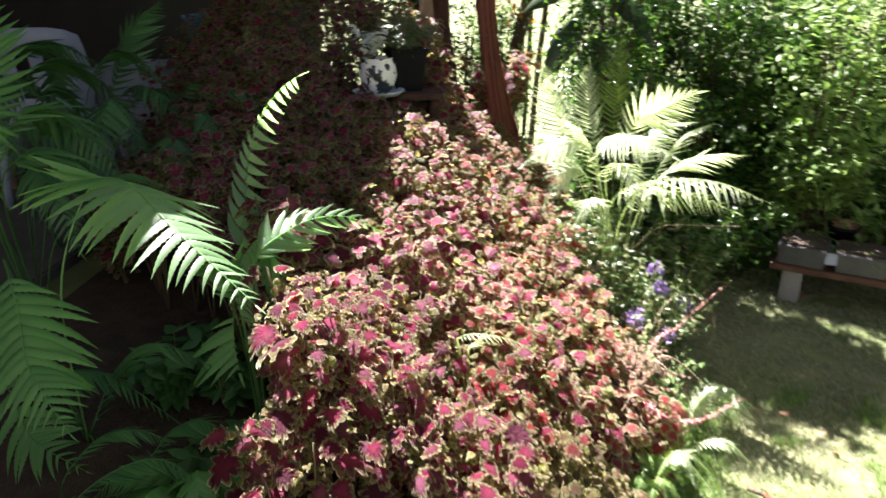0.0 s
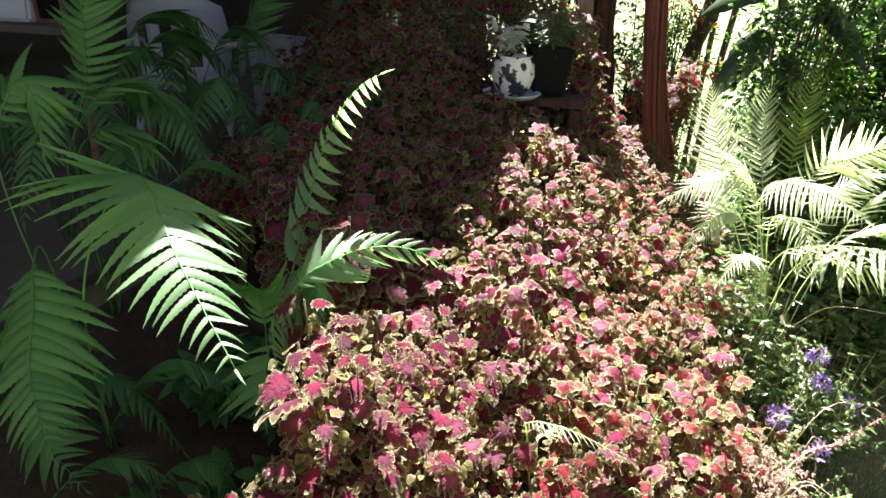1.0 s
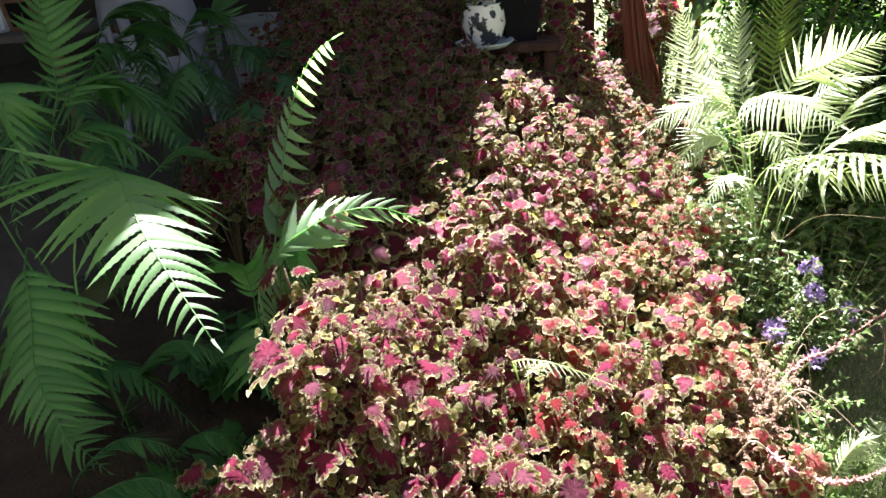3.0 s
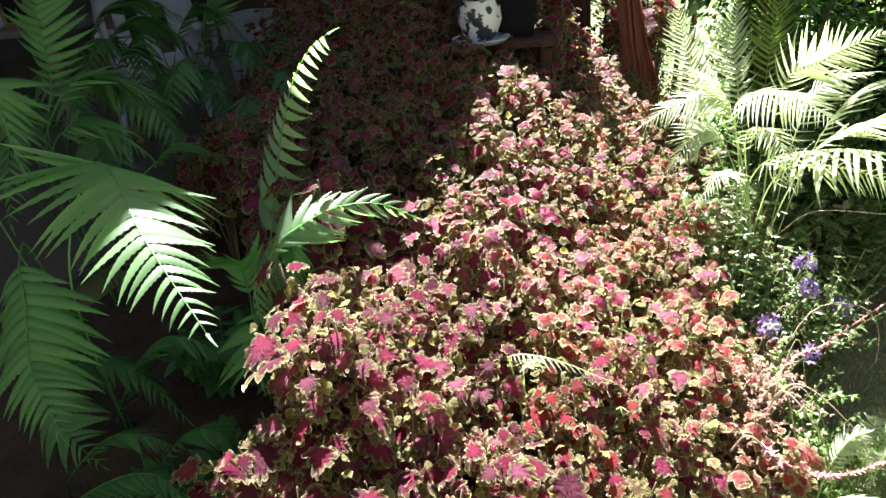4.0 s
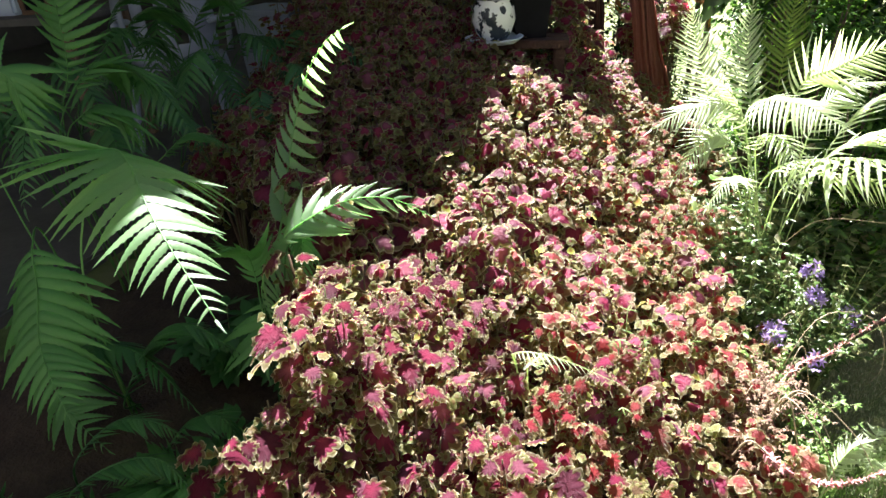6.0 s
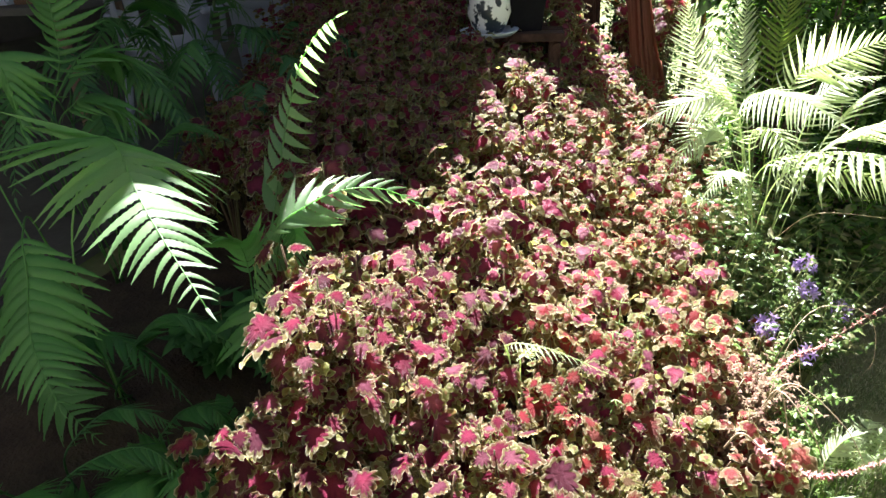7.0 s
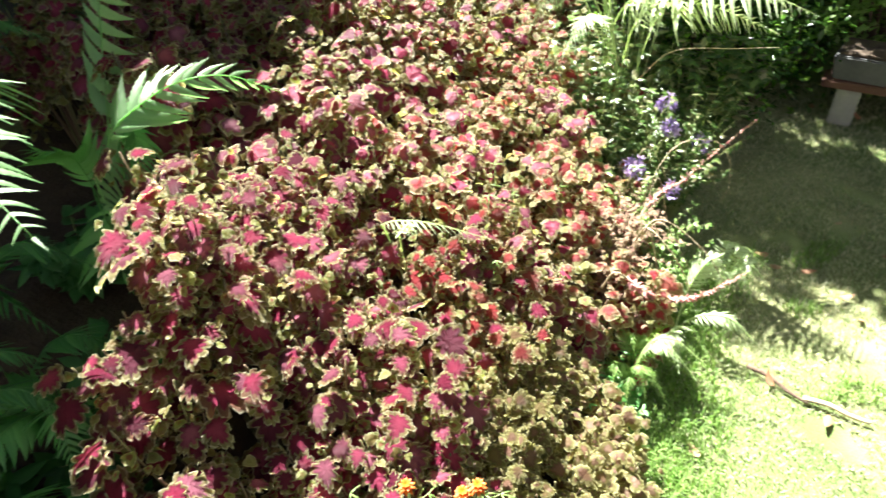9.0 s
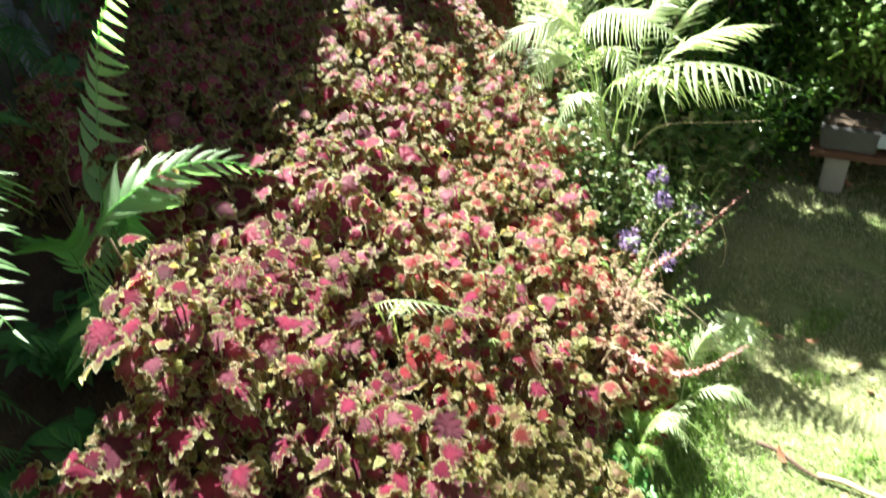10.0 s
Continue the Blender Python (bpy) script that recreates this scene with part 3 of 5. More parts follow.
tree_b = trunk_tree("garden_tree", [(-0.24, 6.2, gl(-0.24, 6.2)), (-0.26, 6.2, 1.0), (-0.34, 6.2, 2.2), (-0.40, 6.2, 3.2)], lambda s: 0.16 - 0.03 * s, M_BARK, "broad dark tree trunk in shade", 8, 3)
# Unseen crowns, positioned to shade the ground behind the bed.
crown(tree_a, (-0.95, 6.1, 3.4), 0.40, 1200, 5)
crown(tree_b, (-0.80, 6.4, 3.4), 0.48, 1300, 6)
trunk_tree("tree_fern", [(0.36, 4.25, gl(0.36, 4.25)), (0.32, 4.25, 0.68), (0.28, 4.25, 0.9), (0.235, 4.25, 1.15), (0.18, 4.26, 1.6), (0.14, 4.27, 2.4)], lambda s: 0.085 - 0.035 * min(1, s * 2.2), M_FIBRE, "fibrous red-brown trunk with loose bark strips", 44, 4, "tree", M_SHRED, 0.035)
tree_c = trunk_tree("leaning_tree", [(0.16, 5.3, gl(0.16, 5.3)), (0.34, 5.3, 0.63), (0.47, 5.37, 1.13), (0.58, 5.39, 1.59), (0.76, 5.4, 2.4)], lambda s: 0.062 - 0.015 * s, M_BRANCH, "slender brown trunk leaning to one side", 0, 5)
# Further unseen clumps, added for their shade on pots and lawn.
crown(tree_b, (-0.70, 4.66, 3.2), 0.20, 1400, 9)
crown(tree_c, (0.42, 4.60, 3.0), 0.42, 2600, 7)
crown(tree_c, (0.82, 4.51, 3.0), 0.30, 2000, 8)
crown(tree_c, (0.66, 4.24, 3.0), 0.20, 1100, 10)
trunk_tree("thin_pole", [(0.60, 5.9, gl(0.6, 5.9)), (0.62, 5.9, 0.75), (0.64, 5.9, 1.6), (0.66, 5.9, 2.4)], lambda s: 0.02, M_BRANCH, "thin dark garden stake", 0, 6, "stake")
trunk_tree("thin_sapling", [(0.70, 6.2, gl(0.7, 6.2)), (0.74, 6.2, 0.8), (0.82, 6.2, 1.8), (0.86, 6.2, 2.6)], lambda s: 0.03 - 0.01 * s, M_BRANCH, "thin bare sapling stem", 0, 7)
trunk_tree("pale_palm_stem", [(-0.13, 4.1, gl(-0.13, 4.1)), (-0.14, 4.1, 0.7), (-0.15, 4.1, 1.2), (-0.17, 4.1, 1.9)], lambda s: 0.055 - 0.02 * s, M_WOOD, "pale fibrous plant stem beside the pots", 10, 8, "stem")


# ---- leafy shrubs behind the lawn ----
def shrub(place, rx, ry, h, count, mat, size, label, seed, low=0.0, unit=SPECK, group="shrubs behind the lawn"):
    r = random.Random(seed)
    t = thing("garden_shrub", (place[0], place[1], gl(*place)), label, "shrub", group)
    leaves = Heap()
    tips = []
    for i in range(16):
        a, q = r.uniform(0, 2 * math.pi), r.uniform(0.2, 1)
        top = V((math.cos(a) * rx * q, math.sin(a) * ry * q, h * r.uniform(0.45, 1.0)))
        path = curve([(r.uniform(-0.08, 0.08), r.uniform(-0.08, 0.08), 0), V((top.x * 0.7, top.y * 0.7, top.z * 0.45)), top], 9)
        limb = Heap()
        tube(limb, [p + V((0.03 * math.sin(4 * q + 0.8 * n), 0.03 * math.cos(3 * q + 0.9 * n), 0)) * (n > 0) for n, p in enumerate(path)], lambda s: 0.010 * (1 - 0.75 * s), 5)
        part("branch", limb.mesh("branch", M_BRANCH), t)
        tips.append(path)
    clumps = []
    count, size = int(count * 1.3), size * 0.74
    for i in range(count // 26):
        path = r.choice(tips)
        p = path[r.randrange(1, 9)] + V((r.gauss(0, 0.12), r.gauss(0, 0.12), r.gauss(0, 0.10)))
        if p.z > low:
            clumps.append(p)
    for p in clumps:
        twig = V((r.uniform(-1, 1), r.uniform(-1, 1), r.uniform(-0.1, 0.9))).normalized()
        for j in range(26):
            q = p + twig * r.uniform(-0.05, 0.20) + V((r.gauss(0, 0.035), r.gauss(0, 0.035), r.gauss(0, 0.035)))
            way = (twig * 0.6 + V((r.uniform(-1, 1), r.uniform(-1, 1), r.uniform(-0.8, 0.3)))).normalized()
            s = size * r.uniform(0.6, 1.25)
            leaves.put(r.choice(unit), frame_of(q, way, V((r.uniform(-0.5, 0.5), r.uniform(-0.5, 0.5), 1)), s, s, s))
    part("crown", leaves.mesh("crown", mat), t, "", None, "stuff")
    return t


shrub((2.08, 3.66), 0.36, 0.16, 1.75, 4600, M_LUSH, 0.07, "bright lime green leafy shrub in full sun", 24, 0.25)
shrub((0.98, 3.75), 0.2, 0.16, 1.5, 700, M_LUSH, 0.06, "bright lime green leafy shrub in full sun", 25, 0.7)
SH = "tall dense glossy green shrub with small leaves"
for i, (hx, hy) in enumerate(((1.25, 4.6), (1.75, 4.65), (2.35, 4.75), (1.15, 5.2))):
    shrub((hx, hy), 0.34, 0.25, 2.3, 5200, M_SHRUB, 0.075, SH, 70 + i)
# Tallest tops here end out of view, raised to shade the lawn.
shrub((0.98, 3.95), 0.25, 0.28, 2.45, 5600, M_SHRUB, 0.055, SH, 11)
shrub((1.74, 4.1), 0.42, 0.36, 1.95, 7000, M_SHRUB, 0.06, SH, 12)
shrub((2.2, 4.3), 0.48, 0.4, 2.1, 7000, M_SHRUB, 0.06, SH, 13)
shrub((2.95, 4.4), 0.5, 0.45, 2.8, 4600, M_SHRUB, 0.065, SH, 14)
shrub((3.75, 4.3), 0.5, 0.45, 2.6, 3000, M_SHRUB, 0.065, SH, 15)
shrub((1.5, 3.58), 0.36, 0.14, 0.58, 2000, M_SHRUB, 0.05, "low dark green shrub at the lawn's edge", 16)
shrub((1.15, 3.4), 0.26, 0.16, 0.8, 1600, M_SHRUB, 0.045, "low dark green shrub at the lawn's edge", 21)
shrub((1.02, 3.38), 0.28, 0.16, 1.35, 2600, M_SHRUB, 0.045, "dense green shrub behind the fern", 22)
for i, (hx, hy) in enumerate(((1.75, 5.0), (2.45, 5.1), (3.2, 5.2), (4.0, 5.1), (4.7, 5.0), (2.75, 3.95), (3.35, 3.9))):
    shrub((hx, hy), 0.5, 0.35, 1.9 if i < 5 else 1.2, 3600, M_SHRUB, 0.07, "broad dense green shrub in the hedge", 40 + i)
shrub((0.16, 5.5), 0.22, 0.2, 1.75, 4200, M_SHRUB, 0.06, "dark leafy shrub between the tree trunks", 50)
shrub((-0.55, 5.6), 0.5, 0.3, 2.0, 6500, M_SHRUB, 0.06, "dark leafy shrub between the tree trunks", 51)
shrub((2.55, 4.55), 0.5, 0.25, 1.3, 2400, M_SHRUB, 0.06, "broad dense green shrub in the hedge", 52)
shrub((3.3, 4.7), 0.5, 0.25, 1.3, 2400, M_SHRUB, 0.06, "broad dense green shrub in the hedge", 53)
shrub((1.35, 5.2), 0.4, 0.35, 1.9, 2200, M_SHRUB, 0.065, SH, 17)
shrub((0.40, 5.15), 0.14, 0.2, 1.45, 1500, M_SMALL, 0.05, "small green shrub among the tree trunks", 18)
shrub((0.38, 5.4), 0.2, 0.2, 1.75, 700, M_RUSTY, 0.10, "plant with orange and rust coloured leaves", 19, 1.0)
shrub((0.26, 5.75), 0.14, 0.2, 1.6, 2400, M_SHRUB, 0.06, "dark leafy shrub between the tree trunks", 54)
shrub((-0.75, 4.7), 0.5, 0.3, 1.5, 1500, M_FERN_SHADED, 0.07, "leafy plants in deep shade, painted darker green for it", 20)


def broad_leaf_plant(place, ways, size, seed):
    t = thing("broad_leaved_plant", place, "tall plant with large dark pointed leaves", "plant")
    r = random.Random(seed)
    for top, way in ways:
        h = Heap()
        tube(h, curve([(0, 0, 0), (top[0] * 0.6, top[1] * 0.6, top[2] * 0.7), top], 8), lambda s: 0.012 - 0.006 * s, 6)
        part("stalk", h.mesh("stalk", M_BRANCH), t)
        u = blade_unit(seed, 13, 0.24, 0.05, 0.4, 0.1, 0.3, 0.9)
        g = Heap()
        g.put(u, frame_of(V(top), V(way), V((0.1, -0.5, 0.7)), size, size, size))
        part("leaf", g.mesh("leaf", M_DARKLEAF), t)
    return t


broad_leaf_plant((0.85, 4.15, gl(0.85, 4.15)), [((-0.12, -0.05, 1.45), (-0.4, -0.5, -0.6)), ((0.02, -0.05, 1.35), (-0.2, -0.6, -0.9)), ((0.1, 0, 1.6), (0.5, -0.5, -0.3)), ((-0.08, 0.05, 1.7), (-0.6, -0.2, -0.2))], 0.38, 5)

# low bench with trays at the lawn's far side
M_PIER = solid("dark_grey_block", (0.20, 0.20, 0.20), (0.32, 0.31, 0.31), 6, 0.9, 0.4)
AT_BENCH = pose(2.275, 3.22, 0.0, 0, 0, -28)
plank_bench("low_bench", AT_BENCH, 1.0, 0.40, 0.22, M_REDWOOD, 0.10, "low dark red-brown plank bench on grey blocks", 3, M_PIER)
for bx, w in ((-0.37, 0.24), (-0.10, 0.25), (0.18, 0.26)):
    tray = thing("seed_tray", AT_BENCH @ pose(bx, -0.08, 0.22, 0, 0, rnd.uniform(-4, 4)), "dark grey plastic seed tray on the low bench", "tray", "trays on the bench")
    part("body", block("body", (w, 0.22, 0.11), M_TRAY, 0.006, 0.9), tray)
    part("soil", block("soil", (w * 0.9, 0.19, 0.012), M_SOIL, 0.004), tray, "dark soil", Matrix.Translation((0, 0, 0.11)))
for i, (bx, by) in enumerate(((-0.20, 0.12), (0.06, 0.12), (0.30, 0.11))):
    pot_at = AT_BENCH @ pose(bx, by, 0.22)
    pot = thing("nursery_pot", pot_at, "round black plastic nursery pot with dead leaves", "pot", "pots on the low bench")
    part("bowl", lathe("bowl", [(0.055, 0), (0.075, 0.15), (0.082, 0.152), (0.082, 0.17), (0.073, 0.17), (0.07, 0.14), (0.004, 0.14)], M_BLACK, 20), pot)
    part("soil", lathe("soil", [(0.068, 0.142), (0.04, 0.15), (0.004, 0.15)], M_SOIL, 14), pot, "dark potting soil")
    sprig("dead_pot_plant", pot_at.translation + V((0, 0, 0.14)), "withered brown plant drooping over a black pot", "plant", OVATE, M_DRY, 5, 0.09, 0.06, 1.2, M_STRAW, 1.2, seed=140 + i, group="withered pot plants")
tag = part("plant_tag", block("plant_tag", (0.055, 0.004, 0.06), M_PLASTIC, 0.001), None, "small blank white plastic plant tag", AT_BENCH @ pose(-0.24, -0.20, 0.265, -14, 0, 4))
tagged(tag, category="tag")


# ---- ferns ----
def frond(fern, ctrl, side, width, pairs, mat, bare=0.15, apart=True, peak=0.35, tilt=28, sag=0.25, seed=1, thick=0.003, slim=1.0, arch=1.0, fall=1.25, tip=0.0, web=0.0, only=0, flags=False):
    """A fern frond: a stalk with paired leaflets that shorten to the tip."""
    r = random.Random(seed)
    origin = fern.matrix_basis.translation
    pts = [p - origin for p in curve(ctrl, 40)]
    h = Heap()
    tube(h, pts, lambda s: thick * (1 - 0.75 * s), 6)
    hint = V(side)
    leaflets = []
    for i in range(pairs + 1):
        s = bare + (1 - bare) * i / pairs
        k = min(38, int(s * 39))
        f = s * 39 - k
        p = pts[k].lerp(pts[k + 1], f)
        t = (pts[min(39, k + 2)] - pts[max(0, k - 1)]).normalized()
        sd = (hint - t * hint.dot(t)).normalized()
        nrm = sd.cross(t)
        flip = 1 if nrm.dot(V((0, -0.3, 1))) >= 0 else -1
        nrm = nrm * flip
        u = i / pairs
        shape = (0.45 + 0.55 * ease(0, peak, u)) if u < peak else (1 - 0.86 * ((u - peak) / (1 - peak)) ** fall)
        if tip and u > 1 - tip:
            shape = min(shape, 0.30 - 0.22 * (u - 1 + tip) / tip)
        stout = slim * (1 + web * (1 - ease(0.25, 0.55, u)))
        for sgn in ((only,) if only else (-1, 1)) if i < pairs else (0,):
            ln = width * shape * r.uniform(0.9, 1.08)
            if sgn == 0:
                way, ln = t, width * (0.12 if tip else 0.3)
            else:
                a = radians(tilt + 26 * u + r.uniform(-5, 5))
                way = sd * sgn * math.cos(a) + t * math.sin(a) - nrm * r.uniform(0.02, 0.16) - V((0, 0, sag * r.uniform(0.6, 1.2) * (1 - u * 0.6)))
                if flags and sgn > 0:
                    ln = width * 0.62 * (1 if u < 0.5 else 1.35 - 0.95 * u)
                    way = sd * 0.8 - t * 0.55 - nrm * 0.25
                elif flags:
                    ln = width * max(0.10, 0.85 - 1.15 * u)
                    way = -sd * 0.66 + t * 0.60 - nrm * 0.1
            m = frame_of(p, way, nrm + V((r.uniform(-0.15, 0.15), r.uniform(-0.15, 0.15), 0)), ln * stout * sgn * flip if sgn else ln, ln, ln * arch)
            leaflets.append((r.randrange(len(PINNA)), m))
    if apart:
        f = part("frond", h.mesh("stalk", mat), fern)
        for k, m in leaflets:
            key = (k, mat.name)
            if key not in LEAFLET:
                LEAFLET[key] = mesh("leaflet", *PINNA[k][:2], mat)
            part("leaflet", LEAFLET[key], f, "", m)
    else:
        for k, m in leaflets:
            h.put(PINNA[k], m)
        part("frond", h.mesh("frond", mat), fern)


LEAFLET = {}


def fern(place, label, fronds, group="ferns"):
    f = thing("fern", (place[0], place[1], gl(place[0], place[1]) if len(place) < 3 else place[2]), label, "fern", group)
    foot = V((place[0], place[1], land(place[0], place[1])))
    for n, (ctrl, side, width, pairs, mat, extra) in enumerate(fronds):
        full = [foot + V((rnd.uniform(-0.02, 0.02), rnd.uniform(-0.02, 0.02), 0))] + [V(c) for c in ctrl]
        frond(f, full, side, width, pairs, mat, seed=n * 7 + int(abs(place[0]) * 100), **extra)
    return f


# Sunlit frond takes the lightened green, shaded fronds the plain and darkened ones.
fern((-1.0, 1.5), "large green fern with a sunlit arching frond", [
    ([(-0.93, 1.42, 0.92), (-0.84, 1.46, 1.17), (-0.72, 1.42, 1.23), (-0.53, 1.26, 1.16), (-0.34, 1.13, 1.06)], (0.93, 0.28, -0.22), 0.27, 25, M_FERN_SUNLIT, dict(bare=0.46, tilt=0, sag=0.22, peak=0.15, thick=0.003, slim=1.05, arch=0.8, fall=0.75, tip=0.24, web=0.12)),
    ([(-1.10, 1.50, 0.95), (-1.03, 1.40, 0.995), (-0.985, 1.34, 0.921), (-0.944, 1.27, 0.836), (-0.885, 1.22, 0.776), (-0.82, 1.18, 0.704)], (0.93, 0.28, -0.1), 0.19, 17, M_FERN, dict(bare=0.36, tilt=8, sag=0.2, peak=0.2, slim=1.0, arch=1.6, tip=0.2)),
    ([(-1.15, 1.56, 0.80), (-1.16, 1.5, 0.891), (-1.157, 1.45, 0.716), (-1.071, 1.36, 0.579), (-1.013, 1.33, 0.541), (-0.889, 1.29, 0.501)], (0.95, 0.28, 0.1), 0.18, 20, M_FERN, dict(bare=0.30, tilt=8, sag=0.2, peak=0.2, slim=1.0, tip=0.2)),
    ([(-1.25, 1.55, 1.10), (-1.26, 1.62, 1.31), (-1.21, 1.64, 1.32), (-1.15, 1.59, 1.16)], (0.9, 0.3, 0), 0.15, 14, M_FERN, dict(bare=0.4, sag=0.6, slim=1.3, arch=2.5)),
    ([(-1.05, 1.42, 0.63), (-1.02, 1.45, 0.69), (-0.87, 1.45, 0.68), (-0.69, 1.39, 0.59)], (0.3, -0.9, 0.2), 0.12, 24, M_FERN_SHADED, dict(bare=0.3)),
    ([(-0.92, 1.40, 0.55), (-0.86, 1.47, 0.69), (-0.77, 1.52, 0.74), (-0.61, 1.52, 0.66)], (0.2, -0.9, 0.2), 0.12, 22, M_FERN_SHADED, dict(bare=0.3)),
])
fern((-0.9, 1.2), "small green fern with the shade painted into its colour", [
    ([(-0.88, 1.19, 0.55), (-0.82, 1.27, 0.62), (-0.73, 1.29, 0.63), (-0.66, 1.30, 0.59)], (0.1, -0.95, 0.2), 0.075, 20, M_FERN_SHADED, dict(bare=0.3)),
    ([(-0.81, 1.10, 0.56), (-0.74, 1.16, 0.61), (-0.64, 1.20, 0.62), (-0.53, 1.17, 0.57)], (0.1, -0.95, 0.2), 0.085, 20, M_FERN_SHADED, dict(bare=0.3)),
    ([(-0.95, 1.10, 0.5), (-0.98, 1.05, 0.6), (-0.95, 0.95, 0.6), (-0.85, 0.85, 0.52)], (0.9, 0.2, 0.2), 0.08, 20, M_FERN_SHADED, dict(bare=0.3)),
    ([(-0.75, 1.30, 0.5), (-0.68, 1.36, 0.58), (-0.58, 1.36, 0.6), (-0.50, 1.30, 0.53)], (0.3, -0.9, 0.2), 0.085, 18, M_FERN_SHADED, dict(bare=0.3)),
])
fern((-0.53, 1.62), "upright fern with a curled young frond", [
    ([(-0.567, 1.64, 0.808), (-0.571, 1.72, 0.944), (-0.567, 1.80, 1.083), (-0.561, 1.86, 1.183), (-0.513, 1.86, 1.291), (-0.444, 1.84, 1.369), (-0.389, 1.835, 1.405)], (0.86, 0.5, 0.0), 0.115, 16, M_FERN_SUNLIT, dict(bare=0.30, slim=1.9, flags=True)),
    ([(-0.525, 1.53, 0.848), (-0.505, 1.56, 0.924), (-0.473, 1.58, 0.983), (-0.438, 1.62, 1.009), (-0.359, 1.68, 1.039), (-0.262, 1.72, 1.034), (-0.166, 1.757, 0.974)], (0.0, 0.68, 0.72), 0.115, 14, M_FERN_SUNLIT, dict(bare=0.40, tilt=30, sag=0.15, peak=0.2, slim=1.25, tip=0.18)),
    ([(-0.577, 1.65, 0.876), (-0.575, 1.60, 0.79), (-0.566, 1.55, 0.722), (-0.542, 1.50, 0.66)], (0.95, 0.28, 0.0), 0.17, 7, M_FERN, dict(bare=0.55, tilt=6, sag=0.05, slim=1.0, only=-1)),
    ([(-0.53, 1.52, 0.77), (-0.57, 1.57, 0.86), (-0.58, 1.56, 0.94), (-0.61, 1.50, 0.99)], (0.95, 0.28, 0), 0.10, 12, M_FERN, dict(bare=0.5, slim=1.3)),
    ([(-0.51, 1.60, 0.85), (-0.50, 1.68, 0.97), (-0.53, 1.68, 0.96), (-0.553, 1.624, 0.912), (-0.535, 1.533, 0.854), (-0.49, 1.49, 0.80)], (0.8, -0.1, -0.35), 0.12, 15, M_FERN_SUNLIT, dict(bare=0.42, tilt=20, sag=0.35, slim=0.8, only=1)),
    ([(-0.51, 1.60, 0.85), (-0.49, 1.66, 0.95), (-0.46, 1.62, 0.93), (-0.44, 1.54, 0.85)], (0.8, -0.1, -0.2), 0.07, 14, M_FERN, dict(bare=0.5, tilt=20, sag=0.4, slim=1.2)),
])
for fx, fy, fs in ((-0.62, 1.08, 0.75), (-0.78, 0.92, 0.75), (-0.50, 0.98, 0.62), (-0.95, 1.05, 0.8), (-0.60, 1.30, 0.7)):
    rows = []
    rf = random.Random(int(fx * -1000))
    for q in range(6):
        a = -3.0 + q * 0.6 + rf.uniform(-0.2, 0.2)
        reach, up = 0.30 * fs * rf.uniform(0.8, 1.2), 0.34 * fs * rf.uniform(0.8, 1.3)
        cx, cy = math.cos(a), math.sin(a)
        z0 = land(fx, fy)
        rows.append(([(fx + cx * reach * 0.35, fy + cy * reach * 0.35, z0 + up * 0.8), (fx + cx * reach * 0.8, fy + cy * reach * 0.8, z0 + up), (fx + cx * reach * 1.3, fy + cy * reach * 1.3, z0 + up * 0.7)], (-cy, cx, 0.0), 0.095, 22, M_FERN, dict(bare=0.18, tilt=14, sag=0.2, slim=1.1, apart=False)))
    fern((fx, fy), "low dark green fern in deep shade", rows)
fern((-1.4, 1.98), "green fern at the shaded end of the bed", [
    ([(-1.38, 1.86, 1.03), (-1.31, 1.96, 1.26), (-1.28, 2.07, 1.28), (-1.20, 2.17, 1.16)], (0.8, -0.4, 0.4), 0.19, 15, M_FERN, dict(bare=0.45, sag=0.3, slim=0.95, arch=2.0)),
    ([(-1.33, 1.85, 1.04), (-1.25, 1.86, 1.17), (-1.19, 1.92, 1.18), (-1.10, 1.97, 1.06)], (0.8, -0.4, 0.4), 0.17, 14, M_FERN, dict(bare=0.45, sag=0.3, slim=0.95, arch=2.0)),
    ([(-1.44, 1.95, 1.05), (-1.41, 2.01, 1.27), (-1.41, 2.04, 1.47), (-1.39, 2.06, 1.62)], (0.95, 0.3, 0.0), 0.16, 18, M_FERN, dict(bare=0.45, sag=0.4, slim=0.9, arch=2.0)),
    ([(-1.28, 1.95, 0.85), (-1.14, 2.02, 1.00), (-1.05, 2.07, 1.06), (-0.92, 2.09, 1.00)], (0.5, -0.8, 0.3), 0.10, 20, M_FERN, dict(bare=0.5, sag=0.3)),
])
